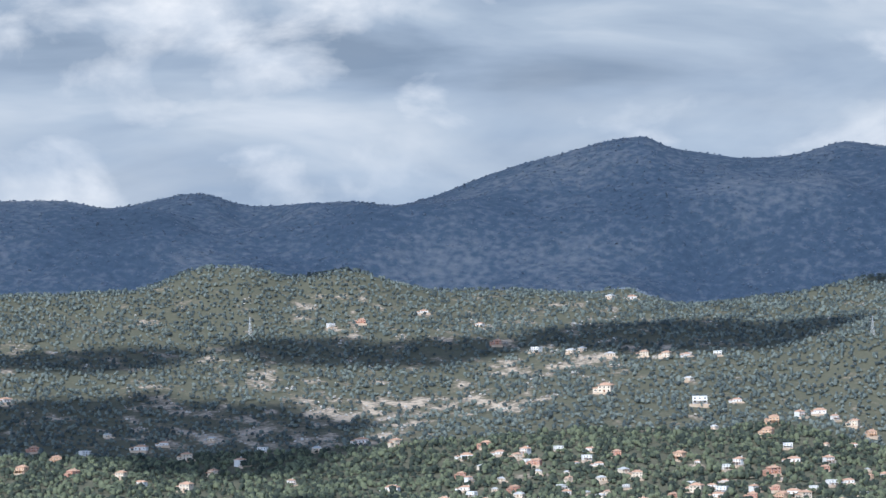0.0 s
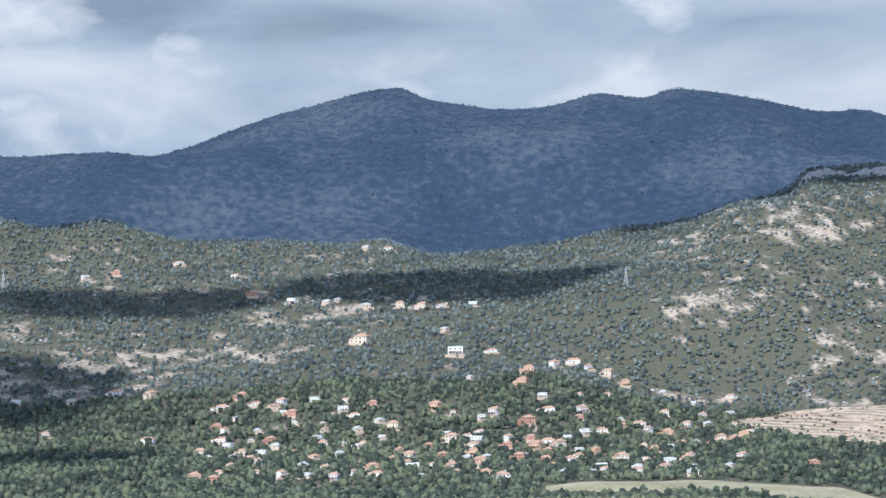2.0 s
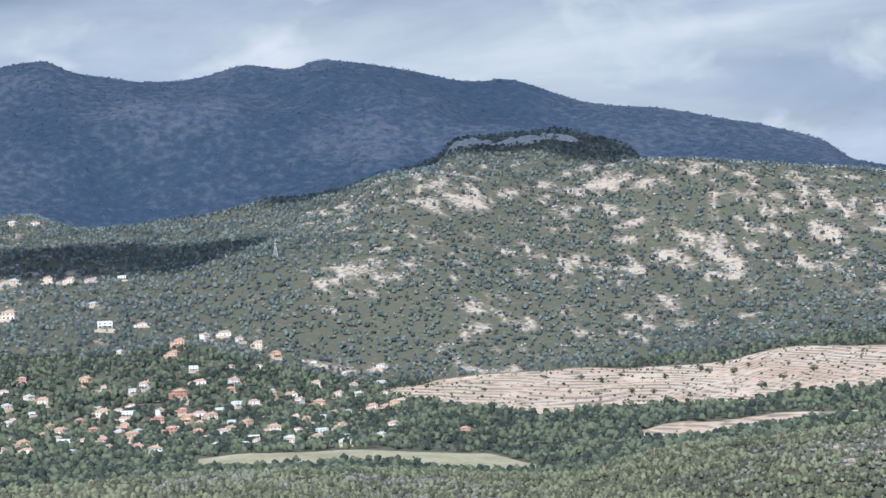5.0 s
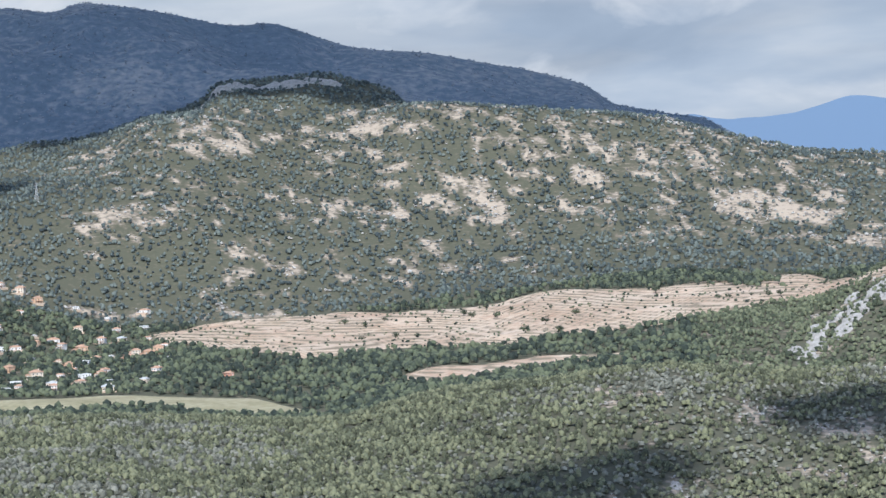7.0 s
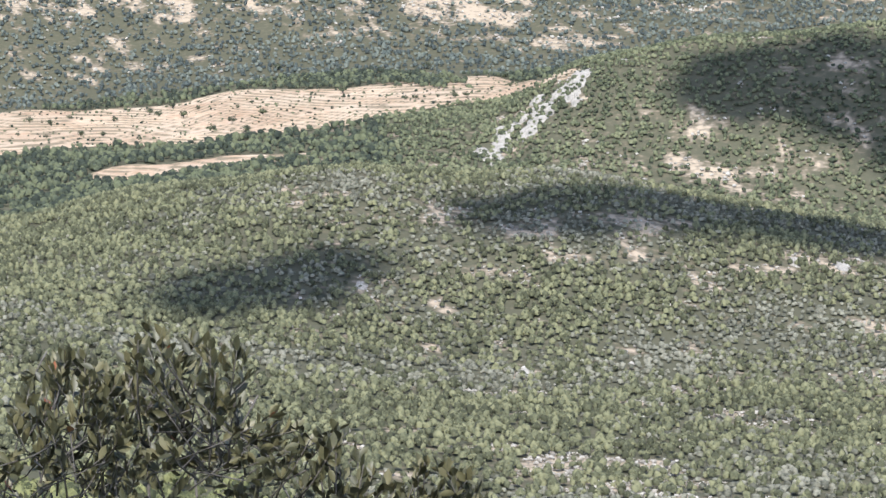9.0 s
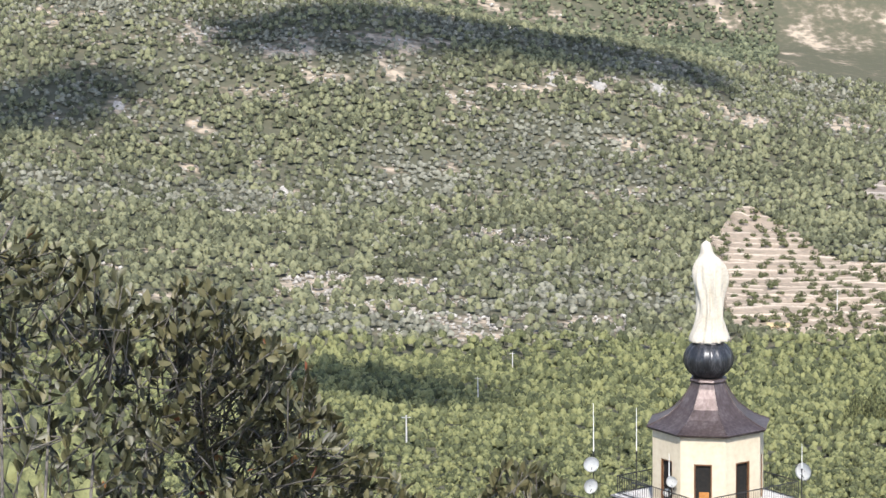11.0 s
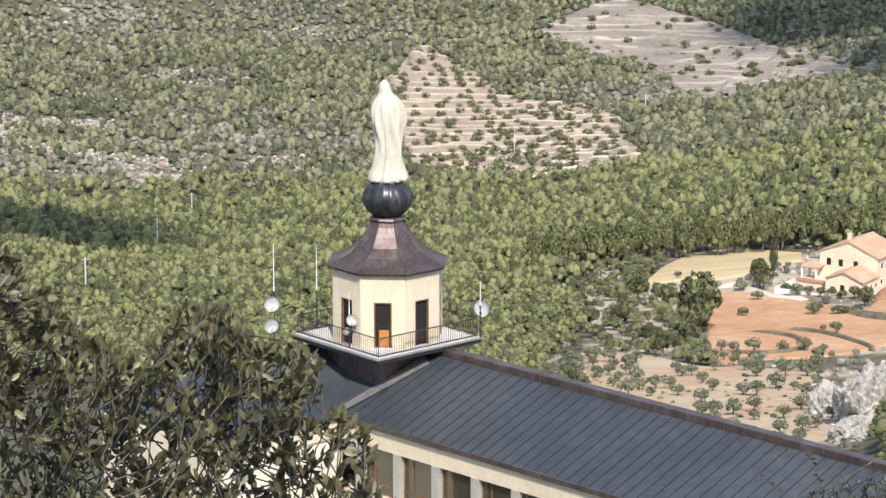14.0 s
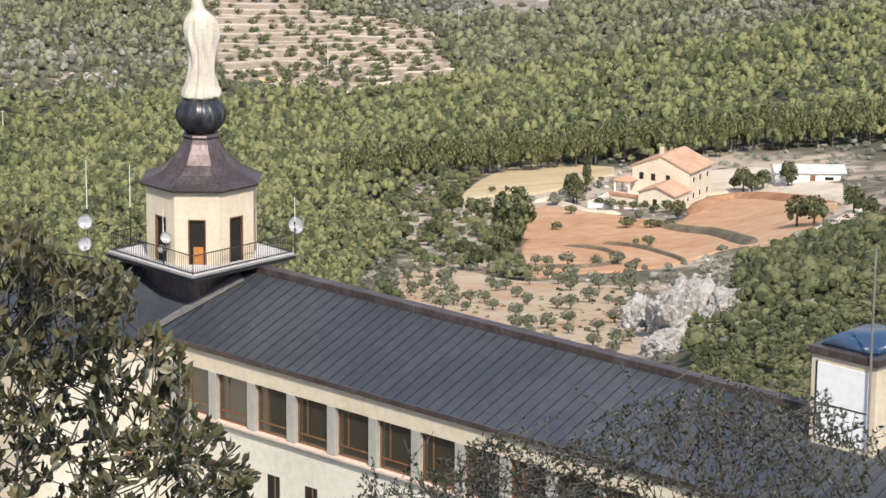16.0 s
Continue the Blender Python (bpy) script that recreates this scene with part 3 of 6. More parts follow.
def lump(leaves, lumps=1, flat=0.8, core=0.86, leaf=(0.14, 0.3)):
    """A crown of unit radius: uneven lumps with loose sprays round them."""
    vs, fs, n = [], [], 0
    for k in range(lumps):
        c = rng.uniform(-0.62, 0.62, 3) * (0 if lumps == 1 else 1)
        c[2] = c[2] * 0.6
        s = core if lumps == 1 else rng.uniform(0.28, 0.46)
        v = ICO_V * (s * (1 + rng.uniform(-0.24, 0.24, (len(ICO_V), 1))))
        v[:, 2] *= flat
        vs.append(v + c), fs.append(ICO_F + n)
        n += len(v)
    for k in range(leaves):
        d = rng.normal(0, 1, 3)
        d[2] = abs(d[2]) * 0.9 - 0.2
        d /= np.linalg.norm(d)
        a = np.cross(d, rng.normal(0, 1, 3))
        a /= np.linalg.norm(a)
        b = np.cross(d, a)
        s = rng.uniform(*leaf)
        p = d * rng.uniform(0.62, 1.0) * (1, 1, flat)
        tri = np.stack([p + a * s, p - a * s * 0.7 + b * s * 0.8, p + d * s * 0.9 - b * s * 0.6])
        vs.append(tri), fs.append(np.array([[n, n + 1, n + 2]]))
        n += 3
    return np.concatenate(vs), np.concatenate(fs)


SKYLINE = np.maximum.accumulate(np.degrees(np.arctan2(gz - EYE.z, rr)), axis=1)


def in_sight(x, y, top):
    """Leaves out what stands wholly behind a nearer rise of the land."""
    r, b = np.hypot(x, y), np.degrees(np.arctan2(x, y))
    i = np.clip(np.searchsorted(bearings, b), 0, len(bearings) - 1)
    j = np.clip(np.searchsorted(reach, r - 25) - 1, 0, len(reach) - 1)
    return np.degrees(np.arctan2(top - EYE.z, r)) > SKYLINE[i, j] - 0.03


def wood(name, mat, x, y, size, tall, templates, label, category="trees", sink=0.25, smooth=True, base=None):
    """Many crowns over plan points, as one mesh."""
    z = height(x, y) if base is None else base
    seen = in_sight(x, y, z + 2 * size * tall)
    x, y, z, size = x[seen], y[seen], z[seen], size[seen]
    V, F, n = [], [], 0
    pick = rng.integers(0, len(templates), len(x))
    for k, (tv, tf) in enumerate(templates):
        m = np.where(pick == k)[0]
        if not len(m):
            continue
        a = rng.uniform(0, 2 * np.pi, len(m))
        s, h = size[m], size[m] * tall * rng.uniform(0.8, 1.25, len(m))
        c, d = np.cos(a)[:, None], np.sin(a)[:, None]
        vx = (tv[:, 0] * c - tv[:, 1] * d) * s[:, None] + x[m][:, None]
        vy = (tv[:, 0] * d + tv[:, 1] * c) * s[:, None] + y[m][:, None]
        vz = tv[:, 2] * h[:, None] + (z[m] + h * (1 - sink))[:, None]
        V.append(np.stack([vx, vy, vz], -1).reshape(-1, 3))
        F.append((tf[None] + (np.arange(len(m)) * len(tv))[:, None, None] + n).reshape(-1, 3))
        n += len(m) * len(tv)
    ob = mesh_object(name, np.concatenate(V), np.concatenate(F), mat, smooth)
    return tagged(ob, label, category, kind="stuff")


def sow(b0, b1, r0, r1, spacing):
    """Plan points at about that spacing in a sector."""
    area = radians(b1 - b0) * (r1 * r1 - r0 * r0) / 2
    n = int(area / spacing**2)
    b = np.radians(rng.uniform(b0, b1, n))
    r = np.sqrt(rng.uniform(r0 * r0, r1 * r1, n))
    return np.sin(b) * r, np.cos(b) * r


FIELDS = []


def edge_r(line, start):
    return [g[0] for g in line], [math.hypot(*ground(b, d, start=start).xy) for b, d in line]


def field(name, mat, low, high, start, step, label, rows=160, cols=160, lift=0.35, category="field", walls=0.0, gaps=-0.35):
    """Ground between two lines of (bearing, dip), terraced at that step of height."""
    (lb, lr), (hb, hr) = edge_r(low, start), edge_r(high, start)
    b0, b1 = max(lb[0], hb[0]), min(lb[-1], hb[-1])
    FIELDS.append((b0, b1, lb, lr, hb, hr))
    bs = np.linspace(b0, b1, cols)
    q = np.linspace(0, 1, rows)
    lo, hi = curve(lb, lr, bs), curve(hb, hr, bs)
    r = lo[:, None] + (hi - lo)[:, None] * q[None]
    a = np.radians(bs)[:, None]
    x, y = np.sin(a) * r, np.cos(a) * r
    z = height(x.ravel(), y.ravel()).reshape(x.shape)
    edge = np.zeros_like(z)
    if step:
        w = z + 0.35 * step * fbm(x, y, 60, 77)
        t = np.floor(w / step)
        f = w / step - t
        z = np.maximum(z, (t + np.clip(f / 0.22, 0, 1)) * step - 0.2 * step)
        edge = np.where((f < (0.3 if step < 1.9 else 0.18)) & (fbm(x, y, 25, 99) > -0.35), 1.0, 0.0)
    if walls:
        f = ((r + 0.9 * walls * fbm(x, y, 90, 55) + 0.3 * walls * fbm(x, y, 18, 56)) / walls) % 1.0
        wall = (f < 0.2) & (fbm(x, y, 28, 57) > gaps)
        z = z + np.where(wall, 1.3, 1.1 * f)
        edge = np.where(wall, 1.0, 0.0)
    rim = np.minimum(np.minimum(q, 1 - q)[None, :] * rows, np.minimum(np.arange(cols), cols - 1 - np.arange(cols))[:, None])
    z = z + np.where(rim < 2, -0.6, lift)
    i, j = np.meshgrid(np.arange(cols - 1), np.arange(rows - 1), indexing="ij")
    quads = np.stack([i * rows + j, i * rows + j + 1, (i + 1) * rows + j + 1, (i + 1) * rows + j], -1).reshape(-1, 4)
    ob = mesh_object(name, np.stack([x, y, z], -1).reshape(-1, 3), quads[:, ::-1], mat, smooth=not step)
    at = ob.data.attributes.new("bank", "FLOAT", "POINT")
    at.data.foreach_set("value", edge.astype(np.float32).ravel())
    return tagged(ob, label, category, kind="structure")


def banks(mat, colour):
    """Grassy or stony terrace banks on a field's soil."""
    n, l = mat.node_tree.nodes, mat.node_tree.links
    b = n["Principled BSDF"]
    soil = b.inputs["Base Color"].links[0].from_socket
    att, mix = n.new("ShaderNodeAttribute"), n.new("ShaderNodeMix")
    att.attribute_name, mix.data_type = "bank", "RGBA"
    l.new(att.outputs["Fac"], mix.inputs["Factor"]), l.new(soil, mix.inputs["A"])
    mix.inputs["B"].default_value = (*colour, 1)
    l.new(mix.outputs["Result"], b.inputs["Base Color"])


banks(M["pale_soil"], (0.23, 0.185, 0.125)), banks(M["grey_soil"], (0.40, 0.35, 0.29)), banks(M["orchard_soil"], (0.55, 0.46, 0.36)), banks(M["red_soil"], (0.26, 0.17, 0.10))


def in_field(x, y, margin=0.0):
    r, b = np.hypot(x, y), np.degrees(np.arctan2(x, y))
    inside = np.zeros(len(r), bool)
    for b0, b1, lb, lr, hb, hr in FIELDS:
        m = (b > b0) & (b < b1)
        inside |= m & (r > curve(lb, lr, b) - margin) & (r < curve(hb, hr, b) + margin)
    return inside


field("terraced_field", M["pale_soil"], [(-9.2, -3.6), (-7.02, -3.85), (-6.04, -4.02), (-5.04, -3.92), (-4.04, -3.86), (-2.05, -3.87), (-0.93, -3.73), (0.52, -3.61), (1.97, -3.38), (3.41, -3.18), (5.58, -2.65)],
      [(-9.3, -3.42), (-7.98, -3.25), (-6.12, -3.15), (-4.35, -3.17), (-2.47, -3.07), (-1.58, -2.87), (0.87, -2.85), (1.98, -2.74), (3.53, -2.66), (5.58, -2.55)], 2300, 1.5, "wide pale ploughed terraces below the scrubby hill", rows=170, cols=130)
field("meadow", M["meadow"], [(-13, -4.84), (-10, -4.82), (-7.7, -5.04), (-5.6, -5.13)], [(-13, -4.62), (-8.8, -4.62), (-7.2, -4.72), (-5.6, -5.06)], 1990, 0, "dry yellow-green meadow beyond the wooded ridge", rows=30, cols=120)
field("orchard", M["orchard_soil"], [(12.67, -9.62), (13.03, -11.18), (14.12, -11.48), (15.48, -11.74), (16.60, -11.51), (17.39, -11.28), (17.97, -11.09)],
      [(12.67, -9.51), (13.32, -8.91), (14.00, -9.18), (14.78, -9.68), (15.46, -9.98), (16.13, -10.00), (17.26, -10.29), (17.66, -10.81), (17.97, -11.05)], 1080, 2.0, "stony terraces of an old orchard on the slope", rows=260, cols=150, walls=17)
field("fallow_terraces", M["grey_soil"], [(15.51, -8.70), (16.91, -9.16), (17.91, -9.39), (18.37, -9.70), (19.26, -9.85), (19.92, -9.69), (20.80, -9.56), (22.34, -9.34)],
      [(15.50, -8.65), (16.45, -8.20), (17.45, -8.01), (18.34, -8.22), (19.67, -8.63), (20.79, -8.97), (22.33, -9.07)], 1080, 2.6, "bare grey fallow terraces", rows=240, cols=150, walls=21, gaps=-0.05)
field("upper_terraces", M["pale_soil"], [(16.2, -7.2), (17.5, -7.45), (19.7, -7.7), (22, -7.7)], [(16.2, -7.05), (17, -6.85), (18.4, -6.75), (19.7, -7.1), (22, -7.2)], 1300, 2.6, "pale hillside terraces", rows=120, cols=70)
field("olive_grove", M["grove_soil"], [(16.6, -16.6), (19, -16.9), (21.6, -16.9)], [(15.99, -14.92), (17.71, -14.91), (19.15, -15.14), (20.93, -15.11), (21.50, -15.04)], 200, 0, "stony tan olive grove with patches of red earth", rows=120, cols=80)
field("red_field", M["red_soil"], [(19.03, -14.36), (19.18, -14.95), (19.55, -15.08), (20.01, -15.01), (21.15, -14.92), (22.29, -14.71), (23.30, -14.42), (24.21, -14.30), (24.98, -13.90), (25.52, -13.48)],
      [(19.02, -14.32), (19.17, -13.78), (19.53, -13.67), (19.98, -13.68), (21.13, -13.84), (22.27, -13.92), (22.60, -13.69), (23.27, -13.36), (24.51, -13.34), (25.52, -13.41)], 300, 0, "ploughed orange-red field terraces", rows=140, cols=120)
field("straw_field", M["straw"], [(17.79, -13.58), (18.50, -13.48), (19.18, -13.43), (19.98, -13.33), (21.05, -13.00)], [(17.79, -13.49), (18.27, -13.15), (19.06, -12.85), (19.97, -12.80), (21.05, -12.84)], 300, 0, "golden stubble field on a rounded rise", rows=50, cols=60)
field("farm_yard", M["track"], [(22.26, -13.77), (22.93, -13.37), (23.72, -13.26), (24.73, -13.26), (25.63, -13.34)], [(22.24, -13.17), (22.91, -12.88), (23.70, -12.81), (24.72, -12.96), (25.62, -13.05)], 300, 0, "pale dirt farm yard and track", rows=40, cols=60, lift=0.5)
field("bare_bank", M["pale_soil"], [(-4.3, -4.5), (-3.3, -4.62), (-2.4, -4.45), (-1.2, -4.3), (0.2, -4.12)], [(-4.3, -4.42), (-3.6, -4.25), (-2.4, -4.22), (-1.2, -4.12), (0.2, -4.08)], 2300, 1.5,
      "bare pinkish earth bank by the stream", rows=40, cols=60)

# pines on the slopes and in the valley, one sowing a belt
CAP_F = ICO_F[(ICO_V[ICO_F][:, :, 2].mean(1) > -0.5)]


def rounded(lumps=1, sprays=0, flat=0.85, wide=0.5, leaf=(0.12, 0.28)):
    """A rounded crown: one uneven cap, or several clustered caps, with loose sprays."""
    vs, fs, n = [], [], 0
    for k in range(lumps):
        a = 2.4 * k + rng.uniform(0, 1)
        out = 0.0 if lumps == 1 else 0.62 * math.sqrt((k + 0.3) / lumps)
        c = np.array([out * math.cos(a), out * math.sin(a), 0.0 if lumps == 1 else 0.55 - 0.95 * out + rng.uniform(-0.16, 0.16)])
        size = 0.84 if lumps == 1 else wide * rng.uniform(0.72, 1.2)
        v = ICO_V * (size * (1 + rng.uniform(-0.34, 0.3, (len(ICO_V), 1))))
        v[:, 2] *= flat
        vs.append(v + c), fs.append(CAP_F + n)
        n += len(v)
    if sprays:
        v, f = lump(sprays, 0, flat, leaf=leaf)
        vs.append(v), fs.append(f + n)
    return np.concatenate(vs), np.concatenate(fs)


far_crowns = [rounded(1, 1, 0.95, leaf=(0.2, 0.4)) for _ in range(18)]
mid_crowns = [rounded(1, 6, 0.95, leaf=(0.18, 0.36)) for _ in range(18)]
near_crowns = [rounded(6, 40, 0.85, 0.42, (0.06, 0.15)) for _ in range(12)]
back_crowns = [rounded(3, 16, 0.95, 0.55, (0.09, 0.2)) for _ in range(14)]


def thin(x, y, keep=1.0, margin=2.0):
    k = (rng.uniform(0, 1, len(x)) > bare(x, y) * keep) & ~in_field(x, y, margin)
    for hx, hy in HOMES:
        if margin:
            back = math.hypot(hx, hy)
            along = (x * hx + y * hy) / back - back
            across = (x * hy - y * hx) / back
            k &= ~((np.abs(across) < 6) & (along < 7) & (along > -10))
    return x[k], y[k]


def sizes(n, low, high):
    return low + (high - low) * rng.beta(2, 3, n)


n = 28000
b = np.radians(rng.uniform(1, 29, n))
r = 205 * (1090 / 205)**rng.uniform(0, 1, n)
x, y = np.sin(b) * r, np.cos(b) * r
r, b = np.hypot(x, y), np.degrees(np.arctan2(x, y))
b = b + 1.6 * fbm(x, y, 70, 91)
farm = (b > 16.3) & (r > 300) & (r < 665)
k = np.where(np.where(r < 318, b > 22.2, b > 24.0), True, r > 400) & ~((b > 16.3) & (b < 24.0) & (r < 636) & (r > 318)) & ~(farm & (r > 430) & (r < 636))
x, y = thin(x[k], y[k], keep=0.9)
r, b = np.hypot(x, y), np.degrees(np.arctan2(x, y))
oak = (b > 21) & (r < 500)
for k, crowns in ((~oak & (r < 560), near_crowns), (~oak & (r >= 560), back_crowns)):
    wood("pine_wood", M["pine_near"], x[k], y[k], np.clip(r[k] * 0.0022, 1.0, 2.0) * sizes(k.sum(), 0.65, 1.5), 1.15, crowns, "sunlit yellow-green pine wood filling the valley", sink=-0.4)
wood("oak_wood", M["oak"], x[oak], y[oak], np.clip(r[oak] * 0.003, 0.6, 2.2) * sizes(oak.sum(), 0.6, 1.6), 0.95, near_crowns, "dark green evergreen oak wood beside the rocks", sink=0.1, smooth=False)
x, y = thin(*sow(-14, 1, 300, 1080, 11))
wood("pine_wood", M["pine_near"], x, y, sizes(len(x), 2.6, 4.6), 1.1, back_crowns, "pine wood on the lower slope", sink=0)
x, y = sow(-14, 28, 1080, 2080, 4.0)
r, b = np.hypot(x, y), np.degrees(np.arctan2(x, y))
k = ((b > -10.5) | (r > 1350)) & ((b < 23) | (r < 1500))
x, y = thin(x[k], y[k], keep=0.8)
k = rng.uniform(0, 1, len(x)) > 0.55 * np.clip(fbm(x, y, 14, 71) * 1.6 + 0.1, 0, 1)
x, y = x[k], y[k]
kind = 1.3 * fbm(x, y, 110, 61) + 0.5 * rng.uniform(-1, 1, len(x)) > 0.22
wood("pine_wood", M["pine"], x[~kind], y[~kind], sizes((~kind).sum(), 1.3, 3.0), 1.12, mid_crowns, "green pine wood on the rocky slope", sink=0.1)
wood("oak_scrub", M["scrub"], x[kind], y[kind], sizes(kind.sum(), 1.1, 2.6), 0.98, far_crowns, "grey-green oak scrub on the rocky slope", sink=0.2)
x, y = thin(*sow(-31, -14, 1780, 2080, 6.5), keep=0.8)
wood("pine_wood", M["pine"], x, y, sizes(len(x), 1.8, 3.8), 1.0, far_crowns, "pine wood along the valley edge", sink=0.1)
x, y = thin(*sow(-31, 20, 2080, 3060, 6.8), keep=0.95)
spur = (np.degrees(np.arctan2(x, y)) > 1.5 + 1.2 * fbm(x, y, 150, 63)) & (np.hypot(x, y) < 2900)
wood("valley_wood", M["far_wood"], x[~spur], y[~spur], sizes((~spur).sum(), 1.6, 4.8), 1.15, far_crowns, "dark green trees of the valley floor", sink=0.2)
x, y = thin(*sow(1.5, 14, 2080, 2720, 5.2), keep=0.93)
wood("spur_wood", M["spur"], x, y, sizes(len(x), 1.4, 3.3), 1.05, far_crowns, "pines and scrub over the rocky spur", sink=0.15)
x, y = thin(*sow(-31, 14, 3060, 4085, 8.2), keep=0.93)
wood("hill_scrub", M["hill_wood"], x, y, sizes(len(x), 1.4, 3.8), 1.15, far_crowns, "pines and scrub dotting the pale hill", sink=0.25)
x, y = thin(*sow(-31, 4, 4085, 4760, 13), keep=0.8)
wood("mountain_scrub", M["mountain"], x, y, sizes(len(x), 1.0, 3.2), 0.7, far_crowns, "low scrub over the dark mountain, blue haze in its colour", sink=0.45)
for name_, who, many, lo_, hi_ in (("rim_bushes", (2, 3, 4), 420, 0.8, 2.4), ("terrace_bushes", (3, 4), 300, 0.6, 1.8)):
    xs_, ys_ = [], []
    for q in who:
        f0, f1, fl, flr_, fh, fhr_ = FIELDS[q]
        b = rng.uniform(f0, f1, many)
        low_r, high_r = curve(fl, flr_, b), curve(fh, fhr_, b)
        u = np.where(rng.uniform(0, 1, many) < 0.5, 0.0, 1.0) if name_ == "rim_bushes" else rng.uniform(0, 1, many)
        r = low_r + (high_r - low_r) * u + rng.normal(0, 9, many)
        xs_.append(np.sin(np.radians(b)) * r), ys_.append(np.cos(np.radians(b)) * r)
    xs_, ys_ = np.concatenate(xs_), np.concatenate(ys_)
    k = fbm(xs_, ys_, 40, 83) > -0.1
    wood(name_, M["pine"], xs_[k], ys_[k], sizes(k.sum(), lo_, hi_), 0.95, mid_crowns, "green bushes along the terrace edges", "bushes", 0.1)
# loose limestone showing between the trees
M["pale_rock"] = material("pale_limestone_blocks", [(0.24, 0.22, 0.19), (0.36, 0.335, 0.295), (0.46, 0.435, 0.39)], (9, 1.2), rough=0.95, bump=0.8, bump_scale=1.0, island=0.4)


def stones(b0, b1, r0, r1, spacing, size, limit, label):
    x, y = sow(b0, b1, r0, r1, spacing)
    v = 0.7 * fbm(x, y, 70, 131) + 0.7 * fbm(x, y, 18, 141) + 1.5 * bare(x, y)
    k = (v > limit) & ~in_field(x, y, 3)
    x, y = x[k], y[k]
    return wood("rock_blocks", M["pale_rock"], x, y, sizes(len(x), *size), 0.8, far_crowns, label, "rocks", 0.25, False)


stones(-3, 16, 1090, 2030, 4.6, (0.4, 1.8), 1.0, "pale limestone blocks scattered over the slope")
stones(3, 12.5, 1085, 1480, 3.4, (0.4, 1.5), 0.5, "grey-white scree between the scrub")
stones(3, 13, 2100, 2650, 7.0, (0.8, 3.0), 1.0, "pale limestone blocks on the rocky spur")
stones(-12.5, 8, 3060, 3850, 8.5, (0.8, 3.4), 0.8, "pale limestone ledges on the scrubby hill")
stones(-29, -12.5, 3080, 3900, 13, (0.8, 3.2), 0.75, "pale stony patches on the rolling hills")
stones(16, 23, 300, 680, 4.5, (0.2, 0.8), 1.0, "pale stones on the slope by the farm")


# ---- the sanctuary with its tower ----
M["stucco"] = material("cream_stucco", [(0.50, 0.42, 0.305), (0.575, 0.495, 0.37), (0.63, 0.555, 0.43)], (2.5, 0.3), rough=0.9, bump=0.15, bump_scale=20)
M["render"] = material("pale_render", [(0.56, 0.52, 0.42), (0.64, 0.60, 0.50), (0.70, 0.66, 0.57)], (3, 0.4), rough=0.9, bump=0.15, bump_scale=15)
M["statue"] = material("white_stone", [(0.42, 0.375, 0.305), (0.52, 0.475, 0.40), (0.58, 0.54, 0.46)], (0.9, 0.12), rough=0.8, bump=0.3, bump_scale=10)
M["slate"] = material("blue_grey_roof_metal", [(0.026, 0.031, 0.037), (0.04, 0.046, 0.054), (0.06, 0.066, 0.073)], (5, 0.5), rough=0.45, bump=0.1, bump_scale=3, metal=0.0)
M["copper"] = material("weathered_copper", [(0.055, 0.04, 0.038), (0.10, 0.074, 0.07), (0.165, 0.135, 0.13)], (0.9, 0.15), rough=0.42, bump=0.15, bump_scale=5, metal=0.5, stretch=(1, 1, 0.35))
M["iron"] = material("black_iron", [(0.012, 0.012, 0.012), (0.02, 0.02, 0.02), (0.035, 0.03, 0.028)], (0.3, 0.05), rough=0.5, bump=0)
M["wood"] = material("brown_wood", [(0.10, 0.045, 0.02), (0.17, 0.08, 0.035), (0.25, 0.13, 0.06)], (0.4, 0.06), rough=0.6, bump=0.1, stretch=(1, 1, 0.2))
M["ochre_door"] = material("orange_brown_door", [(0.28, 0.11, 0.025), (0.4, 0.17, 0.04), (0.48, 0.22, 0.06)], (0.3, 0.06), rough=0.6, bump=0.1)
# near-black colour that stands for the unlit inside of openings
M["dark"] = material("unlit_inside", [(0.01, 0.01, 0.01), (0.018, 0.016, 0.014), (0.025, 0.022, 0.02)], (1, 0.2), rough=0.9, bump=0)
M["white_dish"] = material("white_painted_metal", [(0.65, 0.65, 0.64), (0.76, 0.76, 0.75), (0.8, 0.8, 0.8)], (0.4, 0.05), rough=0.45, bump=0)
M["slab"] = material("pale_terrace_tiles", [(0.45, 0.43, 0.41), (0.55, 0.53, 0.51), (0.62, 0.6, 0.58)], (1.5, 0.2), rough=0.8, bump=0.1)
M["lead"] = material("grey_flashing", [(0.16, 0.15, 0.15), (0.25, 0.23, 0.22), (0.36, 0.33, 0.31)], (1, 0.2), rough=0.5, bump=0.1, metal=0.4)
M["seam"] = material("dark_seam_metal", [(0.014, 0.016, 0.019), (0.022, 0.025, 0.03), (0.034, 0.038, 0.043)], (1, 0.2), rough=0.5, bump=0)
M["pillar"] = material("grey_pillar_render", [(0.30, 0.29, 0.255), (0.35, 0.34, 0.30), (0.40, 0.385, 0.345)], (2, 0.3), rough=0.9, bump=0.1)
M["pink_sill"] = material("pink_stone_sill", [(0.5, 0.37, 0.30), (0.58, 0.45, 0.37), (0.64, 0.52, 0.44)], (1, 0.2), rough=0.8, bump=0.1)
glass = bpy.data.materials.new("bronze_window_glass")
glass.use_nodes = True
gb = glass.node_tree.nodes["Principled BSDF"]
gb.inputs["Base Color"].default_value, gb.inputs["Roughness"].default_value, gb.inputs["IOR"].default_value = (0.04, 0.033, 0.022, 1), 0.04, 1.9
M["glass"] = glass
dome_glass = bpy.data.materials.new("blue_skylight_glass")
dome_glass.use_nodes = True
gb = dome_glass.node_tree.nodes["Principled BSDF"]
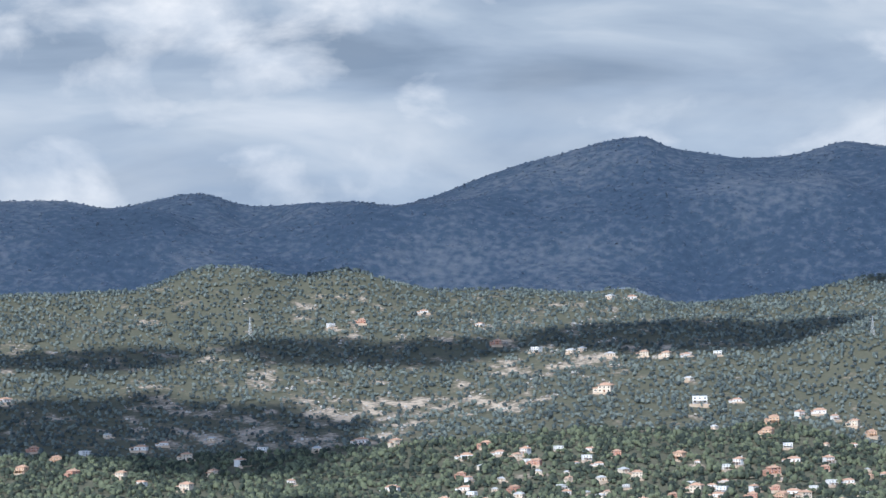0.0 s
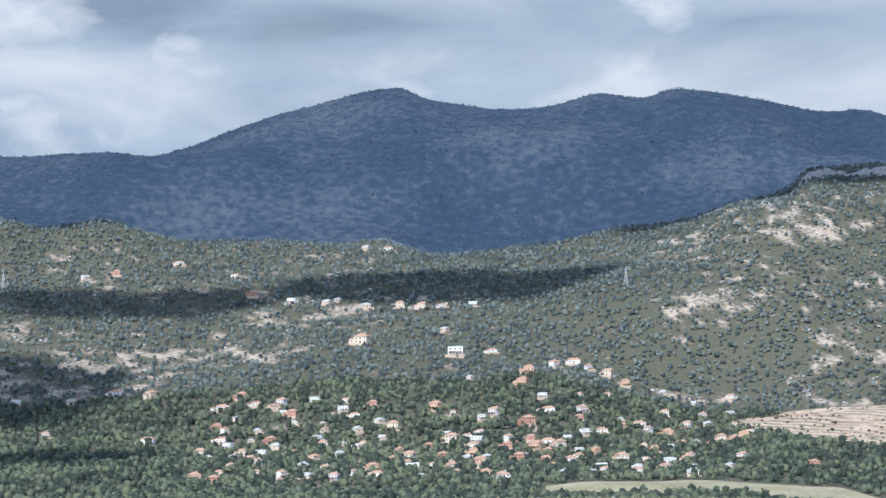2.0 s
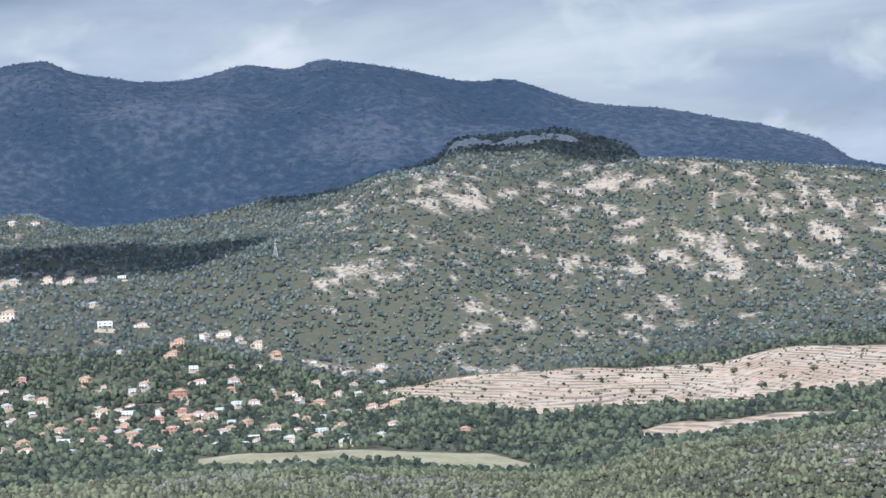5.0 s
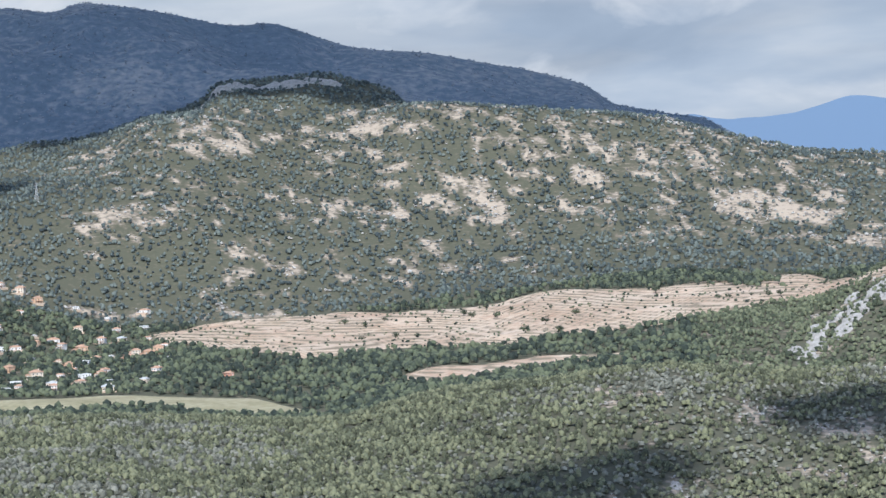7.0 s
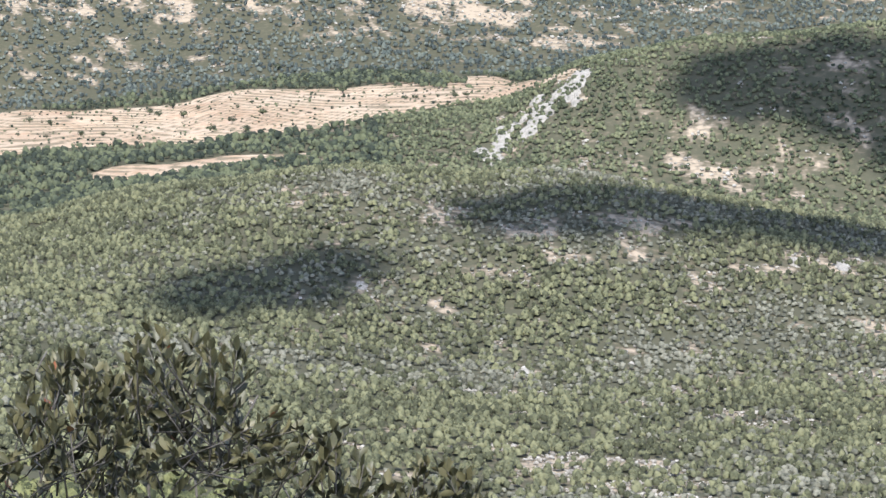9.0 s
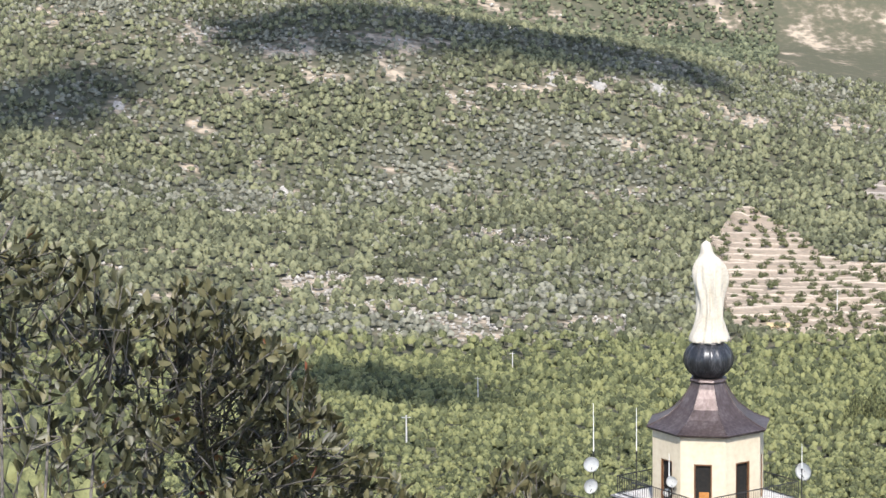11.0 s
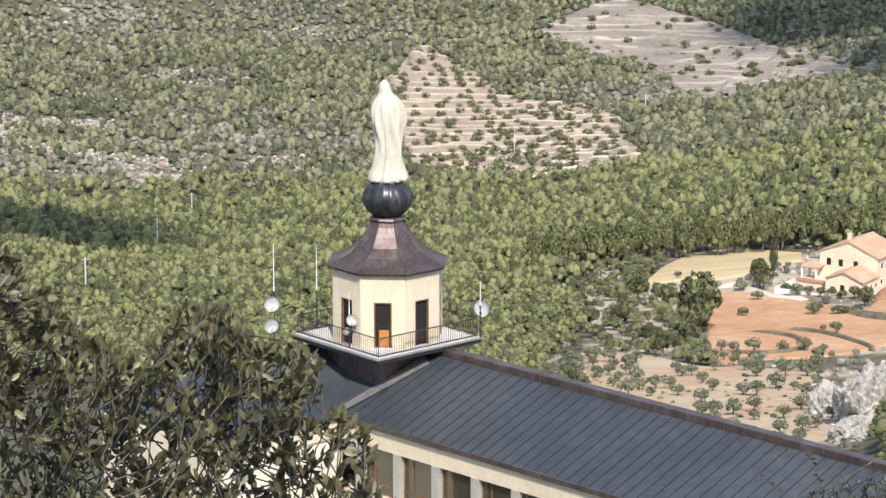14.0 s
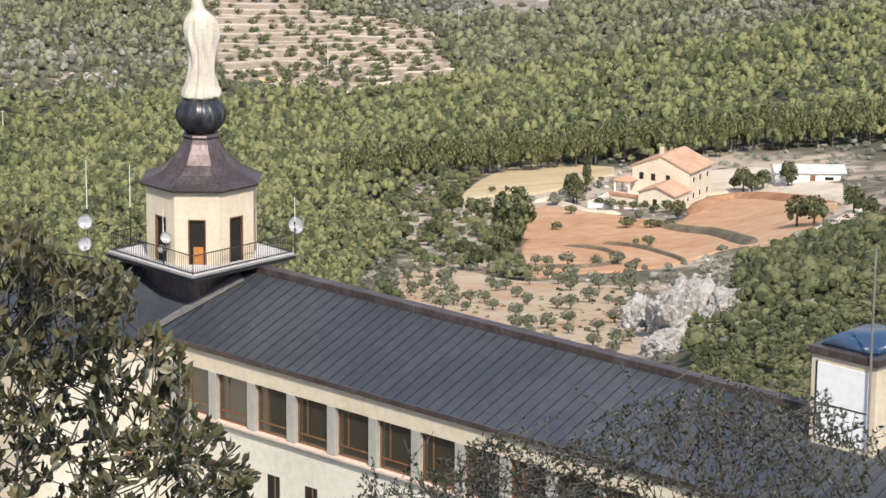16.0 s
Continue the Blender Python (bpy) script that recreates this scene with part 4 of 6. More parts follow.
gb.inputs["Base Color"].default_value, gb.inputs["Roughness"].default_value = (0.03, 0.06, 0.11, 1), 0.12
M["dome_glass"] = dome_glass

TOWER = Vector((32.25, 143.56, EYE.z - 38.15))     # floor of the tower's balcony
FACING = math.degrees(math.atan2(-0.9036, 0.4273))  # the way the long wing runs
WING = Matrix.Translation(TOWER) @ Matrix.Rotation(radians(FACING + 5.3), 4, "Z") @ Matrix.Translation((1.55, -1.45, 0.59)) @ Matrix.Scale(0.985, 4)
TOP = Matrix.Translation(TOWER) @ Matrix.Rotation(radians(FACING + 1.5), 4, "Z")


def thing(name, m, label, category, group=""):
    ob = new(name)
    ob.matrix_world = m
    return tagged(ob, label, category, group)


hall = thing("sanctuary_building", WING, "cream sanctuary wings with a dark standing-seam metal roof", "building")
EA, RA, ZE, ZR, END = -3.6, 2.3, -3.4, -1.2, 47.0   # eave, ridge, their heights, and the long wing's end
XB, XR, YB, YH = 0.0, -4.85, -11.7, -7.2                       # the short wing's eave, ridge and end
T = 0.10


def sheet(points, thick, bm=None):
    """A flat plate through the points, with that thickness downwards."""
    bm = bm or bmesh.new()
    up = [bm.verts.new(p) for p in points]
    dn = [bm.verts.new(Vector(p) - Vector((0, 0, thick))) for p in points]
    bm.faces.new(up), bm.faces.new(dn[::-1])
    for i in range(len(up)):
        j = (i + 1) % len(up)
        bm.faces.new((up[j], up[i], dn[i], dn[j]))
    return bm


ov = 0.25
slA, slB = (ZR - ZE) / (RA - EA), (ZR - ZE) / (XB - XR)
roofs = part("roof", sheet([(XB + ov * 0, EA - ov, ZE - ov * slA), (END, EA - ov, ZE - ov * slA), (END, RA, ZR), (0.9, RA, ZR)], T), M["slate"], hall, "long dark blue-grey standing-seam roof slope")
part("roof", sheet([(XB, EA, ZE), (0.9, RA, ZR), (XR, RA, ZR), (XR, YH, ZR), (XB + ov, YB, ZE - ov * slB), (XB + ov, EA - ov, ZE - ov * slB)], T), M["slate"], hall, "dark seamed roof slope of the short wing")
part("roof", sheet([(-8.5, RA, ZR), (END, RA, ZR), (END, 8.4, ZE), (-8.5, 8.4, ZE)], T), M["slate"], hall, "rear roof slope")
part("roof", sheet([(XR, YH, ZR), (-9.7, YB, ZE - ov * slB), (XB + ov, YB, ZE - ov * slB)], T), M["slate"], hall, "dark seamed hip end")
part("roof", sheet([(-9.7, YB, ZE - ov * slB), (XR, YH, ZR), (XR, RA, ZR), (-9.7, RA, ZE)], T), M["slate"], hall, "rear roof slope of the short wing")
part("ridge_cap", box(1.2, RA - 0.12, ZR - 0.05, END, RA + 0.5, ZR + 0.34, bevel=0.03), M["copper"], hall, "brown metal ridge upstand")
part("ridge_cap", box(XR - 0.15, YH, ZR - 0.05, XR + 0.12, -2.0, ZR + 0.1, bevel=0.03), M["copper"], hall)
part("eave_trim", box(XB + 0.1, EA - ov - 0.06, ZE - ov * slA - 0.24, END, EA - ov + 0.05, ZE - ov * slA + 0.03, bevel=0.01), M["copper"], hall, "dark brown metal eave edge")
part("eave_trim", box(XB + ov - 0.05, YB, ZE - ov * slB - 0.24, XB + ov + 0.06, EA - ov, ZE - ov * slB + 0.03, bevel=0.01), M["copper"], hall)
part("valley_flashing", sheet([(XB - 0.1, EA + 0.55, ZE + 0.24), (XB + 0.5, EA + 0.1, ZE + 0.21), (1.7, RA - 1.0, ZR - 0.24), (0.9, RA - 0.5, ZR - 0.05)], 0.06), M["lead"], hall, "pale grey metal valley flashing")
# seams of the two visible slopes
seam_a = box(-0.014, EA - ov, 0, 0.014, RA - 0.15, 0.035)
for v in seam_a.verts:
    v.co.z += ZE + (v.co.y - EA) * slA
seam_mesh = part("seam", seam_a, M["seam"], hall)
seam_mesh.location.x = 1.2 + 0.72
for k in range(2, 63):
    o = new("seam", seam_mesh.data)
    o.parent, o.location.x = hall, 1.2 + 0.72 * k
short = box(-0.02, EA - ov, 0, 0.02, -1.2, 0.06)
for v in short.verts:
    v.co.z += ZE + (v.co.y - EA) * slA
part("seam", short, M["seam"], hall).location.x = 1.2
seam_b = box(XR + 0.15, -0.02, 0, XB + ov, 0.02, 0.06)
for v in seam_b.verts:
    v.co.z += ZE + (XB - v.co.x) * slB
first = part("seam", seam_b, M["seam"], hall)
first.location.y = -4.6
for k in range(1, 10):
    o = new("seam", first.data)
    o.parent, o.location.y = hall, -4.6 - 0.72 * k
# walls
BASE = -23.0
FT, WT, WB = ZE - ov * slA - 0.2, -4.75, -7.3
part("fascia", box(XB + 0.0, EA - 0.12, WT, END - 0.1, EA + 0.25, FT - 0.004), M["stucco"], hall, "plain cream band under the eave")
part("fascia", box(XB - 0.25, YB + 0.2, WT, XB + 0.12, EA + 0.25, ZE - ov * slB - 0.2), M["stucco"], hall)
part("wall", box(0.3, EA, BASE, END - 0.1, EA + 0.3, WB), M["render"], hall, "pale rendered lower wall")
part("wall", box(XB - 0.3, YB + 0.3, BASE, XB, EA + 0.3, WT), M["render"], hall)
part("wall", box(-9.2, YB, BASE, XB, YB + 0.3, ZE - 0.35), M["stucco"], hall, "cream end wall of the short wing")
part("wall", box(-9.2, YB + 0.3, BASE, -8.9, 8.0, ZE - 0.3), M["render"], hall)
part("wall", box(-8.9, 7.7, BASE, END, 8.0, ZE - 0.3), M["render"], hall)
part("wall", box(END - 0.4, EA + 0.3, BASE, END - 0.1, 7.7, ZE - 0.4), M["render"], hall)
part("sill", box(0.3, EA - 0.22, WB - 0.10, END - 0.1, EA + 0.3, WB + 0.06, bevel=0.02), M["pink_sill"], hall, "pinkish stone sill band")
# back wall coloured near-black, for the dimness of the gallery
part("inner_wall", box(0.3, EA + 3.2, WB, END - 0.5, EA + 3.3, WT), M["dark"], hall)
part("gallery_floor", box(0.3, EA + 0.3, WB - 0.2, END - 0.5, EA + 3.2, WB), M["wood"], hall)
pil = part("pillar", box(-0.27, EA - 0.16, WB + 0.06, 0.27, EA + 0.3, WT, bevel=0.015), M["pillar"], hall, "plain grey pillar between windows")
pil.location.x = 4.55 - 2.78
for k in range(1, 17):
    o = new("pillar", pil.data)
    o.parent, o.location.x = hall, 4.55 - 2.78 + 2.78 * k


def window_unit(x0, x1):
    """Glazed bay: brown frame with a low transom and an upright, and its pane."""
    bm = box(x0, EA + 0.12, WB + 0.06, x0 + 0.09, EA + 0.22, WT)
    for a, z0, c, z1 in ((x1 - 0.09, WB + 0.06, x1, WT), (x0, WT - 0.09, x1, WT), (x0, WB + 0.06, x1, WB + 0.14), (x0, WB + 0.55, x1, WB + 0.63), (x0 + 0.62, WB + 0.6, x0 + 0.70, WT)):
        box(a, EA + 0.125, z0, c, EA + 0.215, z1, bm)
    w = part("window", bm, M["wood"], hall, "brown-framed gallery window")
    part("pane", box(x0 + 0.03, EA + 0.16, WB + 0.1, x1 - 0.03, EA + 0.175, WT - 0.03), M["glass"], w, "bronze-tinted glass")
    return w


bay = window_unit(4.55 - 2.78 + 0.27, 4.55 - 0.27)
for k in range(1, 16):
    o = new("window", bay.data)
    o.parent, o.location.x = hall, 2.78 * k
    tagged(o, "brown-framed gallery window")
    q = new("pane", bay.children[0].data)
    q.parent = o
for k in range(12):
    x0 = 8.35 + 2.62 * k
    # flat near-black plate on the wall face, in place of a shaded recess
    dark_plate = box(x0, EA - 0.012, -10.9, x0 + 0.85, EA + 0.01, -9.3)
    w = part("small_window", dark_plate, M["dark"], hall, "small window, a flat dark plate for its recess")
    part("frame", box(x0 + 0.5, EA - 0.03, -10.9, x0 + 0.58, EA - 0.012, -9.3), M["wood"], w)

tower = thing("bell_tower", TOP, "cream octagonal tower with a bell-shaped copper roof", "tower")
R8 = 5.5 / 2 / math.cos(math.pi / 8)


def octagon(r, z, bm):
    return [bm.verts.new((r * math.cos(math.pi / 8 + k * math.pi / 4), r * math.sin(math.pi / 8 + k * math.pi / 4), z)) for k in range(8)]


def lathe8(profile, bm=None, cap=True):
    bm = bm or bmesh.new()
    rings = [octagon(r, z, bm) for r, z in profile]
    for a, b in zip(rings, rings[1:]):
        for k in range(8):
            bm.faces.new((a[k], a[(k + 1) % 8], b[(k + 1) % 8], b[k]))
    if cap:
        bm.faces.new(rings[0][::-1]), bm.faces.new(rings[-1])
    return bm


part("plinth", box(-2.1, -2.35, -3.6, 2.1, 2.2, -0.3), M["copper"], tower, "dark brown metal-clad base")
part("balcony_slab", box(-3.46, -3.53, -0.30, 3.46, 3.43, 0.0, bevel=0.03), M["seam"], tower, "dark-edged square balcony slab")
part("balcony_floor", box(-3.40, -3.47, 0.0, 3.40, 3.37, 0.03), M["slab"], tower, "pale tiled balcony floor")
part("balcony_edge", box(-3.56, -3.63, -0.07, 3.56, -3.5, -0.005, box(-3.56, 3.4, -0.07, 3.56, 3.53, -0.005, box(3.43, -3.5, -0.07, 3.56, 3.4, -0.005, box(-3.56, -3.5, -0.07, -3.43, 3.4, -0.005)))), M["lead"], tower)
# walls: each face has a doorway
side = 2 * R8 * math.sin(math.pi / 8)
DW, DH = 0.92, 2.42
for k in range(8):
    bm = bmesh.new()
    h = side / 2
    box(-h, -0.25, 0.03, -DW / 2, 0, 3.95, bm), box(DW / 2, -0.25, 0.03, h, 0, 3.95, bm), box(-DW / 2, -0.25, DH, DW / 2, 0, 3.95, bm)
    w = part("wall", bm, M["stucco"], tower, "" if k else "smooth cream stucco wall")
    w.matrix_local = Matrix.Rotation(k * math.pi / 4 - math.pi / 2 + math.pi / 2, 4, "Z") @ Matrix.Translation((2.75, 0, 0)) @ Matrix.Rotation(-math.pi / 2, 4, "Z") @ Matrix.Scale(-1, 4, (0, 1, 0)) @ Matrix.Translation((0, 0, 0))
    bm = bmesh.new()
    box(-DW / 2, 0.02, 0.03, -DW / 2 + 0.07, 0.12, DH, bm), box(DW / 2 - 0.07, 0.02, 0.03, DW / 2, 0.12, DH, bm), box(-DW / 2 + 0.07, 0.02, DH - 0.07, DW / 2 - 0.07, 0.12, DH, bm)
    fr = part("door_frame", bm, M["wood"], tower, "" if k else "brown wooden door frame")
    place = Matrix.Rotation(k * math.pi / 4, 4, "Z") @ Matrix.Translation((2.75, 0, 0)) @ Matrix.Rotation(math.pi / 2, 4, "Z")
    fr.matrix_local, w.matrix_local = place, place @ Matrix.Rotation(math.pi, 4, "Z")
    bm = box(-DW / 2 + 0.07, 0.14, 0.03, DW / 2 - 0.07, 0.2, DH - 0.07)
    d = part("door", bm, M["dark"], tower)
    d.matrix_local = place
    if k == 7:
        leaf = part("door_leaf", box(-0.2, 0.10, 0.05, 0.3, 0.135, 0.95), M["ochre_door"], tower, "orange-brown half door")
        leaf.matrix_local = place
part("ceiling", lathe8([(R8 - 0.1, 3.9), (R8 - 0.1, 3.95)]), M["stucco"], tower)
roof_line = [(3.22, 3.86), (3.30, 3.98), (2.75, 4.2), (2.15, 4.52), (1.62, 4.95), (1.24, 5.45), (0.98, 5.9), (0.86, 6.22)]
part("roof", lathe8(roof_line), M["copper"], tower, "flared bell-shaped roof of weathered copper sheets")
for k in range(8):
    a = math.pi / 8 + k * math.pi / 4
    part("roof_rib", tube([((r + 0.01) * math.cos(a), (r + 0.01) * math.sin(a), z) for r, z in roof_line[1:]], [0.035] * 7, 5), M["copper"], tower)
part("collar", lathe8([(0.95, 6.18), (1.0, 6.26), (0.95, 6.36), (0.82, 6.4)]), M["copper"], tower)


def globe(lobes=18):
    bm = bmesh.new()
    rows, cols = 18, lobes * 4
    grid = []
    for i in range(rows + 1):
        a = -math.pi / 2 + math.pi * (0.1 + 0.82 * i / rows)
        ring = []
        for j in range(cols):
            t = 2 * math.pi * j / cols
            rr = 1.30 * math.cos(a) * (1 - 0.05 * abs(math.cos(lobes * t / 2))**6)
            ring.append(bm.verts.new((rr * math.cos(t), rr * math.sin(t), 7.32 + 1.07 * math.sin(a))))
        grid.append(ring)
    for p, q in zip(grid, grid[1:]):
        for j in range(cols):
            bm.faces.new((p[j], p[(j + 1) % cols], q[(j + 1) % cols], q[j]))
    bm.faces.new(grid[0][::-1]), bm.faces.new(grid[-1])
    return bm


M["globe"] = material("dark_lead_sheet", [(0.02, 0.021, 0.024), (0.04, 0.041, 0.046), (0.12, 0.12, 0.125)], (0.5, 0.1), rough=0.35, bump=0.1, metal=0.5, stretch=(1.6, 1.6, 0.25))
part("globe", globe(), M["globe"], tower, "dark lobed metal globe with paler streaks", True)

# the robed statue, one plain mesh
def robed_figure():
    bm = bmesh.new()
    ks = [0, .04, .12, .22, .32, .42, .52, .6, .68, .75, .80, .84, .88, .92, .96, .985, 1.0]
    hw = [.96, .93, .80, .69, .64, .66, .72, .80, .85, .80, .66, .48, .34, .30, .25, .15, .03]
    hd = [.78, .76, .66, .60, .58, .58, .58, .58, .57, .54, .50, .42, .36, .35, .29, .17, .03]
    ox = [-.05, -.05, -.02, .02, .05, .05, .02, 0, .02, .04, .03, -.02, -.08, -.11, -.12, -.12, -.12]
    H, cols = 5.2, 72
    rows = []
    fine = np.linspace(0, 1, 60)
    for k in fine:
        w, d, o = (float(curve(ks, q, k)) for q in (hw, hd, ox))
        fold = 0.15 * max(0.0, 1 - max(0, k - 0.62) / 0.2) + 0.012
        ring = []
        for j in range(cols):
            t = 2 * math.pi * j / cols
            f = 1 + fold * (math.sin(9 * t + 3.5 * math.sin(2.2 * k + t)) + 0.6 * math.sin(17 * t - 5 * k)) * (0.5 + 0.5 * math.cos(t + 0.6))
            f += 0.06 * math.sin(5 * t + 13 * k) * math.exp(-((k - 0.5) / 0.3)**2)
            f += 0.16 * math.exp(-((k - 0.55) / 0.1)**2) * math.exp(-((t - 5.9) / 0.35)**2)
            f += 0.10 * math.exp(-((k - 0.72) / 0.05)**2) * math.exp(-((t - 0.35) / 0.4)**2)
            ring.append(bm.verts.new((o + w * f * math.cos(t), d * f * math.sin(t), k * H)))
        rows.append(ring)
    for p, q in zip(rows, rows[1:]):
        for j in range(cols):
            bm.faces.new((p[j], p[(j + 1) % cols], q[(j + 1) % cols], q[j]))
    bm.faces.new(rows[0][::-1]), bm.faces.new(rows[-1])
    return bm


fig = part("statue", robed_figure(), M["statue"], None, "", True)
fig.matrix_world = Matrix.Translation(TOWER + Vector((0, 0, 8.26))) @ Matrix.Rotation(radians(-12.6), 4, "Z")
tagged(fig, "white stone statue of a robed figure on the globe", "statue")
part("statue_base", lathe8([(0.78, 8.2), (0.78, 8.3)]), M["lead"], tower)

# balcony railing: posts, rails and bars
rail = thing("balcony_railing", TOP, "thin black iron railing round the balcony", "railing")
Q = 3.3
cs = [(-Q, -Q - 0.05), (Q, -Q - 0.05), (Q, Q - 0.05), (-Q, Q - 0.05)]
bar = tube([(0, 0, 0.03), (0, 0, 1.0)], [0.016] * 2, 4)
bar_ob = part("bar", bar, M["iron"], rail)
bar_ob.location = (*cs[0], 0)
for (ax, ay), (bx, by) in zip(cs, cs[1:] + cs[:1]):
    for z in (0.12, 1.02):
        part("rail", tube([(ax, ay, z), (bx, by, z)], [0.03, 0.03], 6), M["iron"], rail)
    part("post", tube([(ax, ay, 0.03), (ax, ay, 1.06)], [0.028, 0.028], 6), M["iron"], rail)
    for k in range(1, 44):
        o = new("bar", bar_ob.data)
        o.parent, o.location = rail, (ax + (bx - ax) * k / 44, ay + (by - ay) * k / 44, 0)


def dish(name, m, size, label):
    """Satellite dish: a shallow bowl, an arm with its receiver, and a bracket."""
    top = thing(name, m, label, "dish", "satellite dishes")
    bm = bmesh.new()
    rings = []
    for i in range(7):
        r = size * i / 6
        rings.append([bm.verts.new((r * math.cos(2 * math.pi * j / 24), -0.35 * (r / size)**2 * size, r * math.sin(2 * math.pi * j / 24))) for j in range(24)] if i else [bm.verts.new((0, 0, 0))])
    for j in range(24):
        bm.faces.new((rings[0][0], rings[1][j], rings[1][(j + 1) % 24]))
    for a, b in zip(rings[1:], rings[2:]):
        for j in range(24):
            bm.faces.new((a[j], b[j], b[(j + 1) % 24], a[(j + 1) % 24]))
    bmesh.ops.solidify(bm, geom=bm.faces[:], thickness=0.02)
    part("bowl", bm, M["white_dish"], top, "", True)
    part("arm", tube([(0, 0, -size * 0.9), (0, -size * 0.9, -size * 0.1)], [0.018, 0.014], 6), M["iron"], top)
    part("receiver", tube([(0, -size * 0.95, -0.08), (0, -size * 0.8, -0.05)], [0.05, 0.035], 8), M["white_dish"], top)
    part("bracket", tube([(0, 0, 0), (0, 0.18, -0.1), (0, 0.22, -0.5)], [0.03, 0.03, 0.03], 6), M["iron"], top)
    return top


def mast(name, m, high, label):
    t = thing(name, m, label, "antenna", "antennas")
    part("pole", tube([(0, 0, 0), (0, 0, high * 0.55)], [0.035, 0.03], 8), M["iron"], t)
    part("whip", tube([(0, 0, high * 0.55), (0, 0, high)], [0.03, 0.012], 6), M["white_dish"], t, "pale thin aerial rod")
    part("clamp", tube([(0, 0, high * 0.54), (0, 0, high * 0.57)], [0.05, 0.05], 8), M["iron"], t)
    return t


def at_top(x, y, z, turn=0):
    return TOP @ Matrix.Translation((x, y, z)) @ Matrix.Rotation(radians(turn), 4, "Z")


mast("aerial_mast", at_top(-5.15, -3.5, -1.45), 6.0, "tall thin aerial mast on the roof ridge")
mast("aerial_mast", at_top(-3.75, -1.75, -1.0), 5.3, "thin aerial mast beside the balcony")
dish("satellite_dish", at_top(-5.1, -3.72, 1.35, 62), 0.42, "white satellite dish on the aerial mast")
dish("satellite_dish", at_top(-5.2, -3.72, 0.15, 75), 0.40, "white satellite dish low on the mast")
dish("satellite_dish", at_top(3.45, 3.55, 1.55, 20), 0.47, "white satellite dish at the balcony corner")
corner_pole = mast("aerial_mast", at_top(3.45, 3.35, 0.0), 3.0, "short dark mast at the balcony corner")
dish("satellite_dish", at_top(0.85, -3.05, 1.5, 35), 0.30, "small white dish inside the railing")
dish("satellite_dish", at_top(0.45, -3.1, 0.85, 70), 0.22, "small white dish inside the railing")
mast("aerial_mast", at_top(0.65, -3.1, 0.03), 2.9, "thin pole with small dishes on the balcony")

# lift housing on the long wing
house_m = WING @ Matrix.Translation((37.9, 0.5, 0))
lift = thing("lift_housing", house_m, "cream rooftop lift housing with a dark glazed top", "housing")
part("body", box(0, 0, -3.2, 3.4, 4.2, 2.2, bevel=0.02), M["stucco"], lift)
part("panel", box(0.35, -0.05, -1.6, 3.0, -0.004, 1.85, bevel=0.01), M["white_dish"], lift, "white metal door panel")
part("panel_joint", box(0.35, -0.062, -0.02, 3.0, -0.052, 0.05), M["iron"], lift)
part("panel_trim", box(0.28, -0.06, -1.6, 0.345, -0.006, 1.92), M["iron"], lift)
part("cornice", box(-0.12, -0.14, 2.2, 3.55, 4.35, 2.55, bevel=0.03), M["copper"], lift, "dark metal cornice")
bm = box(0.05, 0.05, 2.55, 3.35, 4.15, 3.05, bevel=0.0)
for v in bm.verts:
    if v.co.z > 2.8:
        v.co.x, v.co.y = 1.7 + (v.co.x - 1.7) * 0.55, 2.1 + (v.co.y - 2.1) * 0.6
bmesh.ops.bevel(bm, geom=bm.edges[:], offset=0.2, segments=3, affect="EDGES")
part("skylight", bm, M["dome_glass"], lift, "rounded dark blue skylight", True)
part("lamp_pole", tube([(3.25, -0.3, -3.0), (3.25, -0.3, 7.5)], [0.06, 0.05], 8), M["lead"], lift, "grey metal pole")


# ---- houses ----
M["terracotta"] = material("terracotta_tiles", [(0.36, 0.20, 0.125), (0.46, 0.285, 0.19), (0.54, 0.37, 0.26)], (3, 0.4), rough=0.85, bump=0.5, bump_scale=4)
M["white_wall"] = material("white_wall_paint", [(0.58, 0.56, 0.52), (0.70, 0.68, 0.64), (0.76, 0.74, 0.71)], (4, 0.5), rough=0.9, bump=0.1)
M["cream_wall"] = material("cream_wall_paint", [(0.52, 0.43, 0.32), (0.62, 0.53, 0.41), (0.68, 0.60, 0.48)], (4, 0.5), rough=0.9, bump=0.1)
M["peach_wall"] = material("peach_wall_paint", [(0.50, 0.32, 0.20), (0.60, 0.41, 0.27), (0.66, 0.48, 0.33)], (4, 0.5), rough=0.9, bump=0.1)
M["red_wall"] = material("brick_red_wall", [(0.34, 0.16, 0.11), (0.44, 0.23, 0.16), (0.5, 0.29, 0.21)], (4, 0.5), rough=0.9, bump=0.1)
M["grey_roof"] = material("grey_sheet_roof", [(0.38, 0.38, 0.37), (0.47, 0.47, 0.46), (0.54, 0.54, 0.53)], (3, 0.4), rough=0.7, bump=0.1)


